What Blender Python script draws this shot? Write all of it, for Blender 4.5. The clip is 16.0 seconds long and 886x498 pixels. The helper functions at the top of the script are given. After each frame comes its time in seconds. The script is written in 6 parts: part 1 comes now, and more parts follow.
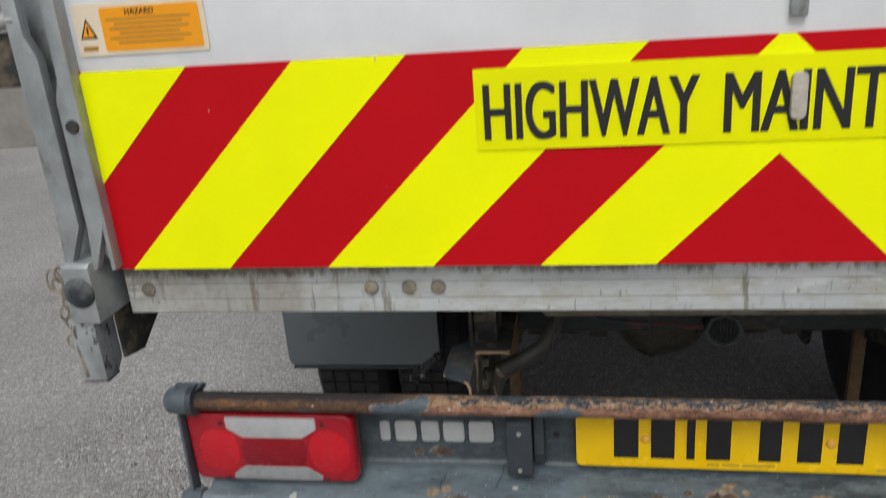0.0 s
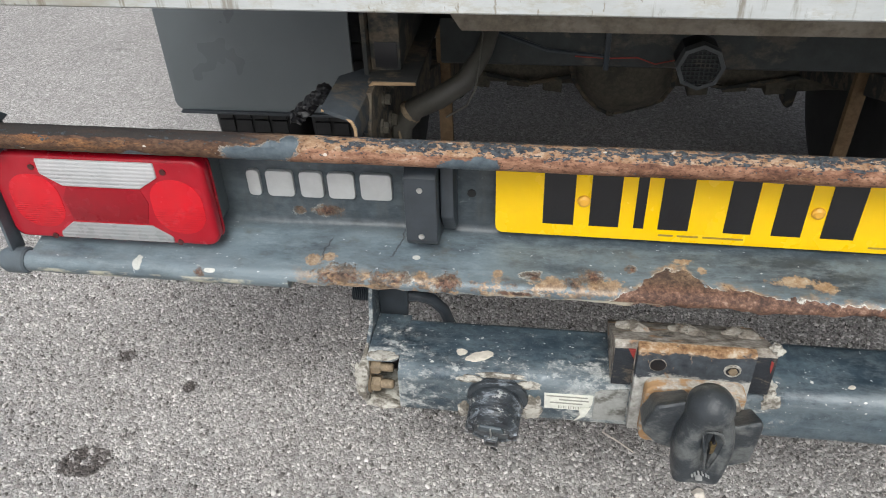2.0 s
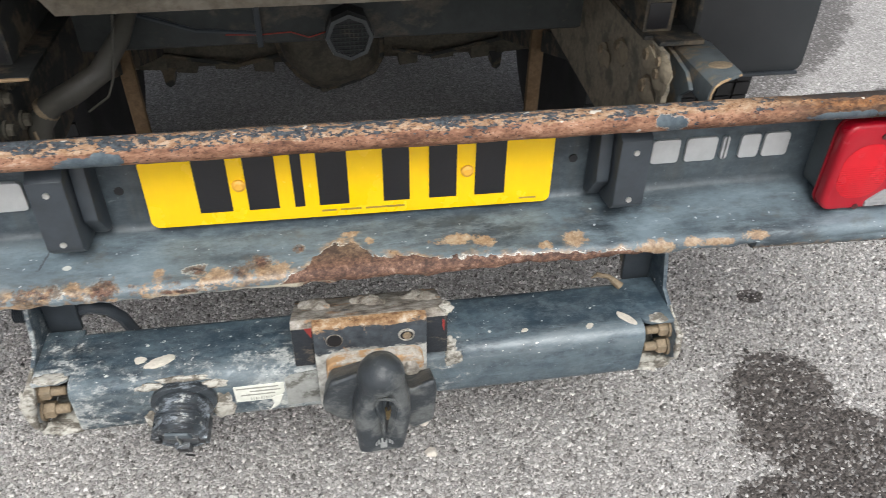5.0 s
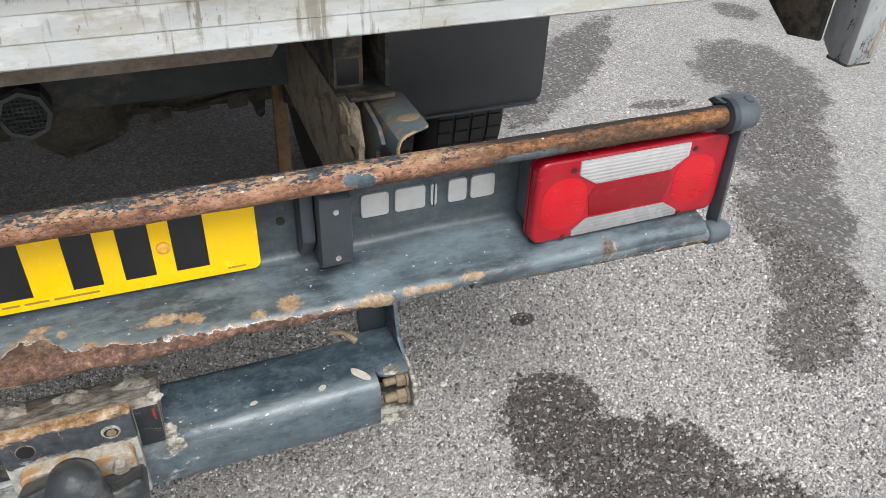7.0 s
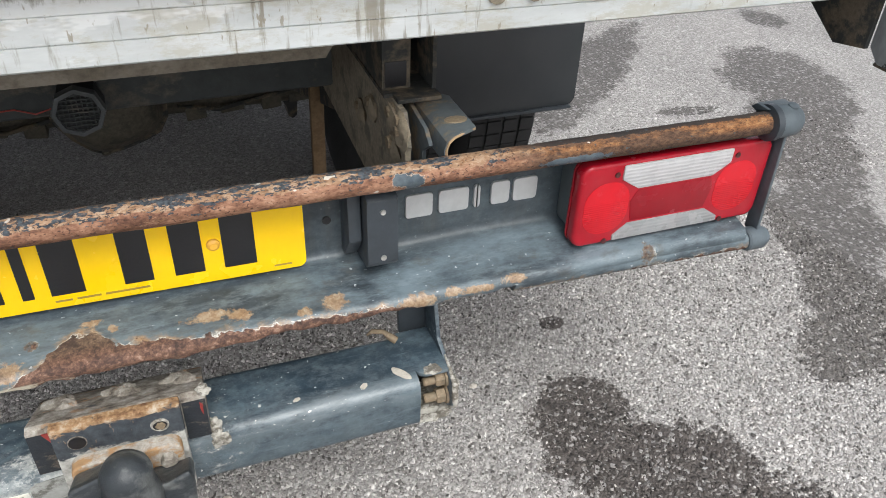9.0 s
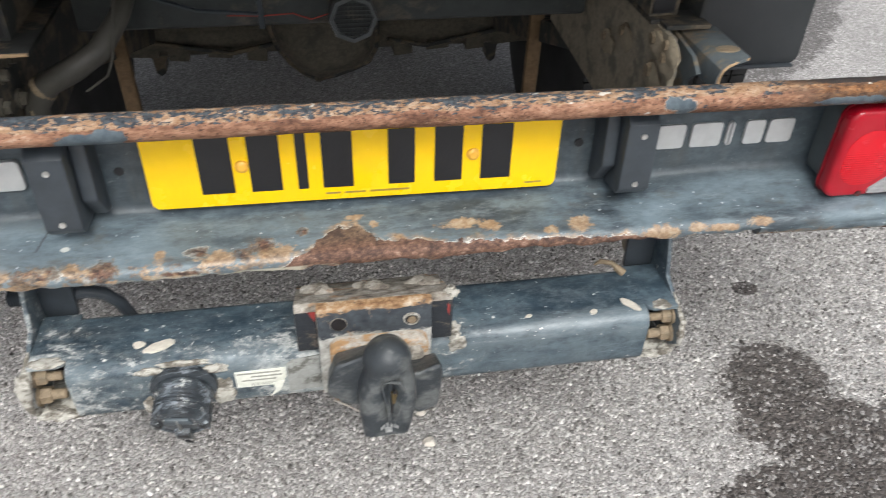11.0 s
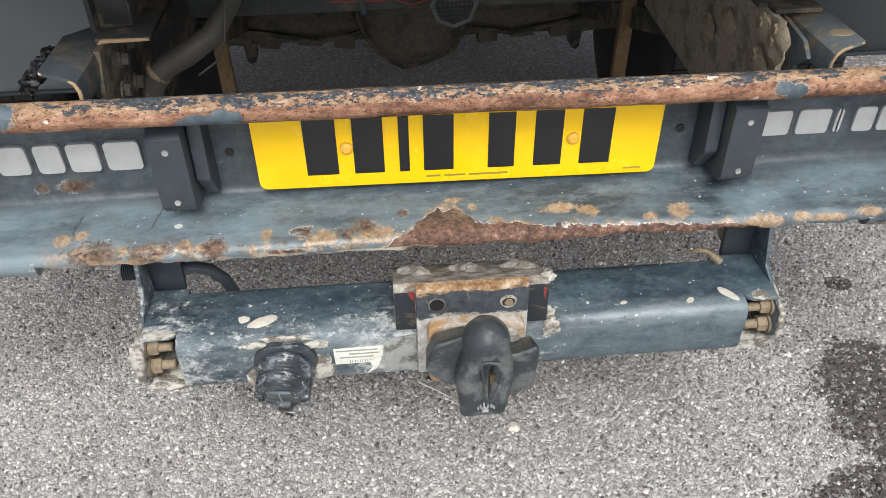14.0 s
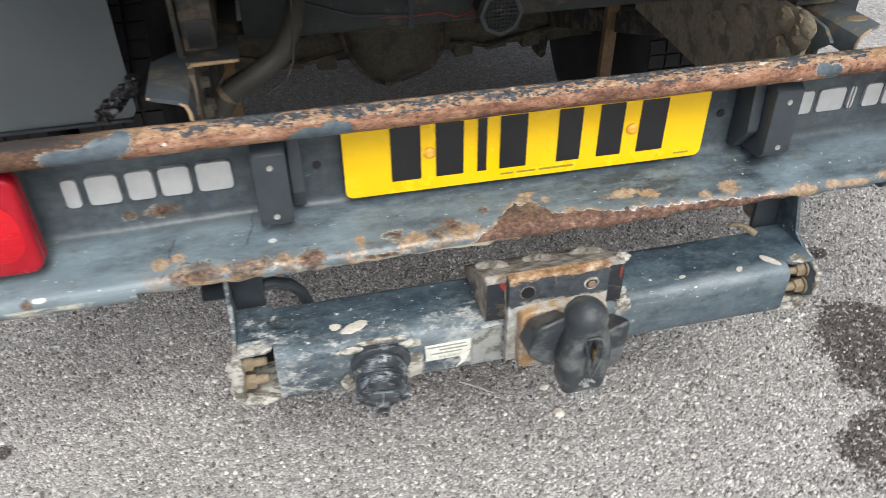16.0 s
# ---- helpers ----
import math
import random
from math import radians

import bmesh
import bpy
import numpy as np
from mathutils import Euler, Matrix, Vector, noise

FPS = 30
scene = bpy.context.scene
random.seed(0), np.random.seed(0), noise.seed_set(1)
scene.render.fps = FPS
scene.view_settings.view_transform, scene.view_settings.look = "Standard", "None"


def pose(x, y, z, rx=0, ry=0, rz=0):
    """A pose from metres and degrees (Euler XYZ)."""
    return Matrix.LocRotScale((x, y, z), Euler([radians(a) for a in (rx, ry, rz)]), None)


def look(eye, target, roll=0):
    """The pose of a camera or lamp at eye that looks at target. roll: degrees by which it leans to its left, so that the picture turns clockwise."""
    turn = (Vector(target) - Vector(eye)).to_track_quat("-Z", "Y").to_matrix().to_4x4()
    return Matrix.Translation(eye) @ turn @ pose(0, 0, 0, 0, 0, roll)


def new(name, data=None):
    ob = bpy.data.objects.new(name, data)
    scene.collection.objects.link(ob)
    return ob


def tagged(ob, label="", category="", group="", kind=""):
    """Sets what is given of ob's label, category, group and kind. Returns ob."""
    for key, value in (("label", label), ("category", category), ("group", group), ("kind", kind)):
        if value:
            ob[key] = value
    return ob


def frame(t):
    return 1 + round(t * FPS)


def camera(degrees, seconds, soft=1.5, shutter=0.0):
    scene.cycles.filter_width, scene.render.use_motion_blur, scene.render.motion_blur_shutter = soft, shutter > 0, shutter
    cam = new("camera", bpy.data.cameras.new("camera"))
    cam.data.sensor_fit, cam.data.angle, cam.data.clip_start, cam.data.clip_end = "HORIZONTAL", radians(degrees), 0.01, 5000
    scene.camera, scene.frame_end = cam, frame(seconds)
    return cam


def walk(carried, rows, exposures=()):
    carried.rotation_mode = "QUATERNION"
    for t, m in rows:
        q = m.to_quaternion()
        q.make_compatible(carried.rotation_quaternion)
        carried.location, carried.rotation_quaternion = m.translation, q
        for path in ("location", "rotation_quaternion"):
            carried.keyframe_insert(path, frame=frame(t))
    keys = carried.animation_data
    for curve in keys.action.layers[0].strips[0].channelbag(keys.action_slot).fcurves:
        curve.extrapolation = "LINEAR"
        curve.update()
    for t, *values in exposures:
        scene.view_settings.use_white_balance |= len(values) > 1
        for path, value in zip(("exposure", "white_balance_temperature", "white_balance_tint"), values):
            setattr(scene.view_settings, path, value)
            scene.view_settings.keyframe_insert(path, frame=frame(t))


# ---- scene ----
cam = camera(59.8, 16.0, 0.7, 0.3)
PATH = [
    (0, (-0.253, -1.125, 1.363), (-0.589, 0.731, 0.697), -4.7),
    (0.5, (-0.308, -1.142, 1.277), (-0.615, 0.617, 0.377), -3.5),
    (1, (-0.313, -1.034, 1.23), (-0.602, 0.643, 0.179), -2.3),
    (1.5, (-0.237, -0.887, 1.174), (-0.516, 0.737, 0.042), -2.0),
    (2, (-0.198, -0.847, 1.161), (-0.444, 0.745, -0.025), -2.2),
    (2.5, (-0.182, -0.841, 1.151), (-0.371, 0.734, -0.067), -2.0),
    (3, (-0.156, -0.831, 1.154), (-0.278, 0.735, -0.084), -1.6),
    (3.2, (-0.144, -0.823, 1.152), (-0.23, 0.739, -0.094), -1.5),
    (5.5, (0.029, -0.826, 1.147), (0.387, 0.716, -0.075), 1.3),
    (6, (0.088, -0.818, 1.161), (0.564, 0.706, -0.044), 1.7),
    (6.5, (0.144, -0.819, 1.169), (0.731, 0.682, -0.015), 2.3),
    (7, (0.161, -0.826, 1.175), (0.798, 0.666, 0.004), 2.4),
    (7.5, (0.151, -0.823, 1.18), (0.81, 0.667, 0.02), 2.6),
    (8, (0.128, -0.82, 1.176), (0.779, 0.677, 0.021), 2.6),
    (8.2, (0.126, -0.82, 1.177), (0.769, 0.68, 0.021), 2.5),
    (10.3, (0.057, -0.82, 1.15), (0.558, 0.71, -0.036), 3.7),
    (10.5, (0.032, -0.823, 1.14), (0.503, 0.712, -0.053), 3.7),
    (11, (-0.048, -0.826, 1.124), (0.246, 0.721, -0.11), 2.0),
    (11.5, (-0.09, -0.834, 1.121), (0.078, 0.707, -0.142), 0.8),
    (12, (-0.087, -0.835, 1.119), (0.034, 0.704, -0.153), -0.0),
    (12.5, (-0.081, -0.831, 1.12), (0.031, 0.712, -0.147), -0.3),
    (13, (-0.086, -0.832, 1.119), (0.027, 0.714, -0.144), -0.4),
    (13.5, (-0.088, -0.833, 1.119), (0.028, 0.718, -0.139), -0.6),
    (14, (-0.092, -0.835, 1.121), (0.035, 0.719, -0.131), -0.6),
    (14.5, (-0.085, -0.832, 1.121), (0.064, 0.722, -0.129), -0.4),
    (15, (-0.085, -0.834, 1.119), (0.112, 0.721, -0.123), -0.2),
    (15.5, (-0.136, -0.836, 1.111), (0.113, 0.719, -0.122), 0.1),
    (16, (-0.33, -0.862, 1.13), (0.036, 0.687, -0.08), -0.5),
]
EXPOSURES = ((0, -0.36), (0.5, -0.2), (1, 0.08), (1.5, 0.3), (2, 0.4), (3, 0.5), (5.5, 0.6), (6.5, 0.53), (8, 0.5), (10.5, 0.6), (11.5, 0.65), (16, 0.65))
walk(cam, [(t, look(eye, target, roll)) for t, eye, target, roll in PATH], EXPOSURES)

# ---------------------------------------------------------------- world, sun
world = bpy.data.worlds.new("overcast_sky")
scene.world = world
world.use_nodes = True
wn = world.node_tree
sky = wn.nodes.new("ShaderNodeTexSky")
sky.sky_type, sky.sun_disc = "NISHITA", False
sky.sun_elevation, sky.sun_rotation = radians(51), radians(177)
sky.air_density, sky.dust_density, sky.ozone_density = 1.0, 4.0, 1.0
grey = wn.nodes.new("ShaderNodeHueSaturation")
grey.inputs["Saturation"].default_value = 0.40
back = wn.nodes["Background"]
back.inputs["Strength"].default_value = 0.15
wn.links.new(sky.outputs["Color"], grey.inputs["Color"])
wn.links.new(grey.outputs["Color"], back.inputs["Color"])

sun = new("sun", bpy.data.lights.new("sun", "SUN"))
sun.data.energy, sun.data.angle, sun.data.color = 1.55, radians(30), (0.945, 1.0, 0.985)
sun.matrix_world = look((0.2, -3.55, 4.6), (0.0, 0.0, 0.0))


# ---------------------------------------------------------------- materials
class Mat:
    """A small builder of node materials."""

    def __init__(self, name, rough=0.6, metal=0.0, spec=0.5):
        self.m = bpy.data.materials.new(name)
        self.m.use_nodes = True
        self.t = self.m.node_tree
        self.b = self.t.nodes["Principled BSDF"]
        self.b.inputs["Roughness"].default_value = rough
        self.b.inputs["Metallic"].default_value = metal
        self.b.inputs["Specular IOR Level"].default_value = spec
        self.co = self.t.nodes.new("ShaderNodeTexCoord").outputs["Object"]

    def node(self, kind, **values):
        n = self.t.nodes.new(kind)
        for k, v in values.items():
            n.inputs[k].default_value = v
        return n

    def put(self, out, socket):
        if isinstance(out, (int, float)):
            socket.default_value = out
        elif isinstance(out, tuple):
            socket.default_value = (*out, 1.0) if len(out) == 3 else out
        else:
            self.t.links.new(out, socket)

    def moved(self, scale=(1, 1, 1), at=(0, 0, 0), turn=(0, 0, 0)):
        n = self.node("ShaderNodeMapping", Scale=scale, Location=at, Rotation=turn)
        self.t.links.new(self.co, n.inputs["Vector"])
        return n.outputs["Vector"]

    def noise(self, scale, detail=4.0, rough=0.6, stretch=(1, 1, 1), at=(0, 0, 0)):
        n = self.node("ShaderNodeTexNoise", Scale=scale, Detail=detail, Roughness=rough)
        self.t.links.new(self.moved(stretch, at), n.inputs["Vector"])
        return n.outputs["Fac"]

    def cells(self, scale, out="Distance", feature="F1", stretch=(1, 1, 1)):
        n = self.node("ShaderNodeTexVoronoi", Scale=scale)
        n.feature = feature
        self.t.links.new(self.moved(stretch), n.inputs["Vector"])
        return n.outputs[out]

    def ramp(self, fac, *stops):
        n = self.node("ShaderNodeValToRGB")
        self.put(fac, n.inputs["Fac"])
        e = n.color_ramp.elements
        while len(e) < len(stops):
            e.new(0.5)
        for k, (p, c) in enumerate(stops):
            e[k].position = p
            e[k].color = (c, c, c, 1) if isinstance(c, (int, float)) else (*c, 1)
        return n.outputs["Color"]

    def mix(self, fac, a, b, kind="MIX"):
        n = self.node("ShaderNodeMix")
        n.data_type, n.blend_type = "RGBA", kind
        self.put(fac, n.inputs[0])
        self.put(a, n.inputs[6])
        self.put(b, n.inputs[7])
        return n.outputs[2]

    def math(self, kind, a, b=0.0, c=0.0):
        n = self.node("ShaderNodeMath")
        n.operation = kind
        for s, v in zip(n.inputs, (a, b, c)):
            self.put(v, s)
        return n.outputs[0]

    def axis(self, name):
        n = self.node("ShaderNodeSeparateXYZ")
        self.t.links.new(self.co, n.inputs[0])
        return n.outputs[name]

    def within(self, value, low, high):
        n = self.node("ShaderNodeMapRange")
        n.interpolation_type = "SMOOTHSTEP"
        self.put(value, n.inputs["Value"])
        n.inputs["From Min"].default_value, n.inputs["From Max"].default_value = low, high
        return n.outputs["Result"]

    def color(self, out):
        self.put(out, self.b.inputs["Base Color"])
        return self

    def rough(self, out):
        self.put(out, self.b.inputs["Roughness"])
        return self

    def bump(self, height, depth, strength=1.0):
        n = self.node("ShaderNodeBump", Strength=strength, Distance=depth)
        self.put(height, n.inputs["Height"])
        if self.b.inputs["Normal"].links:
            self.t.links.new(self.b.inputs["Normal"].links[0].from_socket, n.inputs["Normal"])
        self.t.links.new(n.outputs["Normal"], self.b.inputs["Normal"])
        return self


def plain(name, colour, rough=0.5, metal=0.0, vary=0.25, scale=60.0, relief=0.0004):
    """One colour with grain at two scales."""
    m = Mat(name, rough, metal)
    dark = tuple(v * (1 - vary) for v in colour)
    light = tuple(min(1.0, v * (1 + vary * 0.6)) for v in colour)
    f = m.math("MULTIPLY_ADD", m.noise(scale, 5), 0.6, m.math("MULTIPLY", m.noise(scale * 0.08, 3), 0.4))
    m.color(m.ramp(f, (0.3, dark), (0.7, light)))
    m.rough(m.math("MULTIPLY_ADD", m.noise(scale * 0.5), 0.3, rough - 0.15))
    m.bump(m.noise(scale * 3, 3), relief)
    return m.m


PATCHES = ((0.80, 0.07, 0.12, 0.10, 20), (0.87, -0.08, 0.20, 0.12, -20), (0.70, -0.17, 0.14, 0.07, 0), (0.87, -0.26, 0.29, 0.16, -8), (0.82, -0.50, 0.32, 0.20, 0),
           (2.43, 1.42, 0.23, 0.30, -15), (2.30, 1.14, 0.30, 0.17, 30), (2.07, 0.86, 0.18, 0.29, -32), (1.83, 0.52, 0.16, 0.28, -34), (1.65, 0.25, 0.11, 0.17, -40), (1.48, 0.08, 0.15, 0.10, 24),
           (1.87, 1.245, 0.12, 0.035, -5), (1.70, 1.66, 0.60, 0.13, 44), (2.82, 2.01, 0.10, 0.12, 0), (0.873, 0.352, 0.03, 0.022, 0),
           (-1.025, -0.017, 0.05, 0.036, 10), (-0.900, 0.188, 0.016, 0.016, 0), (-1.073, 0.26, 0.022, 0.016, 20))


def damp_mask(m):
    """Where the ground is damp: patches with an uneven outline."""
    wob = m.math("MULTIPLY_ADD", m.math("SUBTRACT", m.noise(9, 6, 0.75), 0.5), 1.5, m.math("MULTIPLY", m.math("SUBTRACT", m.noise(60, 4, 0.75), 0.5), 0.9))
    wet = None
    for x, y, rx, ry, turn in PATCHES:
        v = m.node("ShaderNodeVectorMath")
        v.operation = "LENGTH"
        p1 = m.node("ShaderNodeMapping", Location=(x, y, 0), Rotation=(0, 0, radians(turn)), Scale=(rx, ry, 100))
        p1.vector_type = "TEXTURE"
        m.t.links.new(m.co, p1.inputs["Vector"])
        m.t.links.new(p1.outputs["Vector"], v.inputs[0])
        d = m.math("ADD", v.outputs["Value"], m.math("MULTIPLY", wob, 0.5 if rx < 0.06 else 1.0))
        wet = d if wet is None else m.math("MINIMUM", wet, d)
    return m.within(wet, 1.08, 0.94)


def stone_tone(m, pick):
    return m.ramp(pick, (0.0, (0.080, 0.073, 0.068)), (0.22, (0.23, 0.214, 0.204)), (0.60, (0.385, 0.366, 0.351)), (0.9, (0.53, 0.509, 0.489)), (1.0, (0.70, 0.676, 0.652)))


def finish_ground(m, c, dry=None):
    broad = m.ramp(m.noise(1.3, 4), (0.3, 0.86), (0.7, 1.12))
    c = m.mix(1.0, c, broad, "MULTIPLY")
    spot = m.ramp(m.noise(9, 5), (0.27, 0.72), (0.38, 1.0))
    c = m.mix(1.0, c, spot, "MULTIPLY")
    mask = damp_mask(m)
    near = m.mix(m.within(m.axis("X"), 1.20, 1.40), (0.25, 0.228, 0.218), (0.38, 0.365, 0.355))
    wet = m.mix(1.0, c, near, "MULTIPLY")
    if dry is not None:
        wet = m.mix(m.ramp(dry, (0.80, 0.0), (0.86, 0.75)), wet, c)
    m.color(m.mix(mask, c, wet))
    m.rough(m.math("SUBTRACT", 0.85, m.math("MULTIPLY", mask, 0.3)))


def asphalt():
    m = Mat("asphalt", 0.85, 0.0, 0.35)
    sep = m.node("ShaderNodeSeparateColor")
    m.t.links.new(m.cells(130, "Color"), sep.inputs[0])
    edge = m.cells(130, "Distance", "DISTANCE_TO_EDGE")
    sep2 = m.node("ShaderNodeSeparateColor")
    m.t.links.new(m.cells(330, "Color"), sep2.inputs[0])
    fine = m.ramp(sep2.outputs[1], (0.0, (0.16, 0.150, 0.145)), (0.6, (0.29, 0.275, 0.265)), (1.0, (0.46, 0.44, 0.425)))
    bedded = m.mix(0.45, stone_tone(m, sep.outputs[0]), (0.36, 0.345, 0.332))
    c = m.mix(m.within(edge, 0.02, 0.12), fine, bedded)
    c = m.mix(m.ramp(sep.outputs[1], (0.30, 0.0), (0.36, 1.0)), fine, c)
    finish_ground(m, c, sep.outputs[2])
    m.bump(m.within(edge, 0.0, 0.25), 0.0015, 0.7)
    m.bump(sep.outputs[2], 0.0015, 0.5)
    m.bump(m.noise(500, 3), 0.0008, 0.6)
    return m.m


def stone_chip():
    m = Mat("stone_chip", 0.8, 0.0, 0.4)
    geo = m.t.nodes.new("ShaderNodeNewGeometry")
    grain = m.ramp(m.noise(420, 4), (0.3, 0.8), (0.7, 1.12))
    pick = geo.outputs["Random Per Island"]
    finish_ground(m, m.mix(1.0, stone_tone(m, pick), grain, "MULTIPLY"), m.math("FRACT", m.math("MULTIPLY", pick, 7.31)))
    m.bump(m.noise(700, 3), 0.0006, 0.6)
    return m.m


def facing_height(m, y0):
    """Height as it shows from behind and above the truck, so that a fold wears evenly round its bend."""
    return m.math("MULTIPLY_ADD", m.math("ADD", m.axis("Y"), -y0), 0.63, m.axis("Z"))


def spots(m, places, u, v, wobble):
    """How near the closest of some oval spots is: below 1 inside."""
    best = None
    for x, h, rx, rh in places:
        dx = m.math("MULTIPLY", m.math("SUBTRACT", u, x), 1 / rx)
        dh = m.math("MULTIPLY", m.math("SUBTRACT", v, h), 1 / rh)
        d = m.math("SQRT", m.math("MULTIPLY_ADD", dx, dx, m.math("MULTIPLY", dh, dh)))
        best = d if best is None else m.math("MINIMUM", best, d)
    return m.math("ADD", best, wobble)


RAIL_PAINT = ((-0.550, 0.709, 0.036, 0.010), (-0.515, 0.714, 0.022, 0.013), (-0.500, 0.725, 0.012, 0.010), (-0.300, 0.702, 0.022, 0.009), (-0.270, 0.705, 0.020, 0.010), (0.365, 0.708, 0.011, 0.009), (0.381, 0.703, 0.012, 0.010), (-0.70, 0.700, 0.020, 0.006), (0.60, 0.699, 0.05, 0.005))


def rusted_rail():
    m = Mat("rusted_rail", 0.75, 0.1, 0.3)
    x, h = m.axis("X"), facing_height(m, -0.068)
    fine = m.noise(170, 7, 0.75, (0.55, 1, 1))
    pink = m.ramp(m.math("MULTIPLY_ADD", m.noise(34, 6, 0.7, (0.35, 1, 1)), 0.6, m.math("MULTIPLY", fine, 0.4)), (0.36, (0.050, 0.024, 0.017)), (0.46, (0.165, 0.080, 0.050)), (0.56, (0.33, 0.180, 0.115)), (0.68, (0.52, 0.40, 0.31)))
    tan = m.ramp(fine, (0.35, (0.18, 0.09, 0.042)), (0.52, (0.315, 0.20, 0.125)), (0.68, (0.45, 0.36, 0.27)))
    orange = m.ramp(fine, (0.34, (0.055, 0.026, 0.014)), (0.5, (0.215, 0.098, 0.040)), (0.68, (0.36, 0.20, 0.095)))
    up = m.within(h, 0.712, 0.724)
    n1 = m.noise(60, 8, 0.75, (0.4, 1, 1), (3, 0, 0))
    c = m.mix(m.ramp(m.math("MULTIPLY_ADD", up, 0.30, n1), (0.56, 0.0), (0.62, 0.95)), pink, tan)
    ends = m.within(m.math("ADD", m.math("ABSOLUTE", x), m.math("MULTIPLY", n1, 0.12)), 0.52, 0.64)
    worn = m.ramp(m.noise(26, 6, 0.7, (0.25, 1, 1), (5, 0, 8)), (0.42, 0.0), (0.50, 0.9))
    brown = m.ramp(fine, (0.35, (0.034, 0.020, 0.015)), (0.65, (0.12, 0.072, 0.048)))
    # lower half of the ends browned: underside shade put into the colour
    c = m.mix(ends, c, m.mix(m.math("MAXIMUM", worn, m.within(h, 0.710, 0.700)), orange, brown))
    cap_strip = m.math("MULTIPLY", ends, m.ramp(m.math("MULTIPLY_ADD", m.within(h, 0.719, 0.729), 0.40, m.noise(120, 6, 0.72, (0.5, 1, 1), (2, 2, 6))), (0.66, 0.0), (0.72, 0.9)))
    c = m.mix(cap_strip, c, (0.025, 0.025, 0.026))
    # what is left of the black paint: small flakes along the top
    n2 = m.math("MULTIPLY_ADD", m.noise(210, 5, 0.65, (0.5, 1, 1), (9, 2, 0)), 0.62, m.math("MULTIPLY", m.noise(60, 4, 0.6, (0.35, 1, 1), (3, 7, 0)), 0.38))
    black = m.ramp(m.noise(200, 3), (0.3, (0.016, 0.019, 0.024)), (0.7, (0.085, 0.10, 0.115)))
    crest = m.math("MULTIPLY", m.math("MULTIPLY_ADD", m.within(h, 0.722, 0.730), 0.35, m.math("MULTIPLY", m.within(h, 0.708, 0.719), 0.65)), m.within(m.math("ABSOLUTE", x), 0.56, 0.36))
    k = m.math("MULTIPLY_ADD", crest, 0.118, n2)
    c = m.mix(m.ramp(k, (0.592, 0.0), (0.604, 1.0)), c, black)
    pit = m.ramp(m.noise(320, 3, 0.6, (0.7, 1, 1), (1, 8, 3)), (0.60, 0.0), (0.65, 0.8))
    c = m.mix(pit, c, (0.045, 0.022, 0.018))
    # larger sheets of blue-grey paint with pale torn edges
    wob = m.math("MULTIPLY", m.math("SUBTRACT", m.noise(60, 8, 0.78), 0.5), 2.4)
    near = spots(m, RAIL_PAINT, x, h, wob)
    coat = m.ramp(m.noise(70, 5), (0.3, (0.05, 0.068, 0.085)), (0.7, (0.12, 0.15, 0.17)))
    c = m.mix(m.math("MULTIPLY", m.within(near, 1.13, 1.06), m.ramp(m.noise(16, 2, 0.5), (0.48, 0.0), (0.56, 0.9))), c, (0.50, 0.44, 0.37))
    c = m.mix(m.within(near, 1.05, 1.0), c, coat)
    white = m.ramp(m.noise(75, 2, 0.4, (0.7, 1, 1), (5, 5, 5)), (0.735, 0.0), (0.75, 0.85))
    c = m.mix(white, c, (0.6, 0.57, 0.52))
    m.color(c)
    m.rough(m.math("MULTIPLY_ADD", m.within(near, 1.0, 1.1), 0.35, m.math("MULTIPLY_ADD", fine, 0.2, 0.35)))
    m.bump(n1, 0.0015, 0.7)
    m.bump(m.ramp(k, (0.585, 0.0), (0.61, 1.0)), 0.0006, 0.8)
    m.bump(m.within(near, 1.1, 1.0), 0.0008, 0.7)
    m.bump(fine, 0.0008, 0.8)
    return m.m


RUST_SPOTS = ((-0.461, 0.520, 0.030, 0.016), (-0.392, 0.518, 0.024, 0.012), (-0.315, 0.518, 0.020, 0.012), (-0.206, 0.535, 0.010, 0.006), (-0.129, 0.537, 0.013, 0.008), (-0.152, 0.528, 0.010, 0.007), (-0.079, 0.552, 0.006, 0.005),
              (-0.655, 0.513, 0.006, 0.008), (-0.532, 0.618, 0.008, 0.006), (-0.492, 0.618, 0.020, 0.008), (0.745, 0.510, 0.010, 0.016), (-0.225, 0.507, 0.03, 0.004))
STAINS = ((-0.479, 0.547, 0.011, 0.007), (-0.500, 0.540, 0.010, 0.008), (-0.350, 0.522, 0.010, 0.009), (-0.178, 0.524, 0.017, 0.011), (-0.112, 0.523, 0.022, 0.012), (-0.250, 0.535, 0.006, 0.006), (0.122, 0.546, 0.024, 0.007), (0.160, 0.541, 0.016, 0.007), (0.281, 0.532, 0.016, 0.011),
          (0.388, 0.508, 0.026, 0.013), (0.440, 0.514, 0.014, 0.007), (0.475, 0.510, 0.022, 0.006), (0.530, 0.515, 0.016, 0.008), (-0.012, 0.566, 0.012, 0.004), (0.012, 0.556, 0.006, 0.005), (0.24, 0.528, 0.010, 0.006), (-0.435, 0.504, 0.05, 0.004))
PALE = ((-0.745, 0.521, 0.006, 0.012), (-0.640, 0.516, 0.008, 0.004), (-0.36, 0.552, 0.005, 0.003), (0.36, 0.590, 0.004, 0.003))


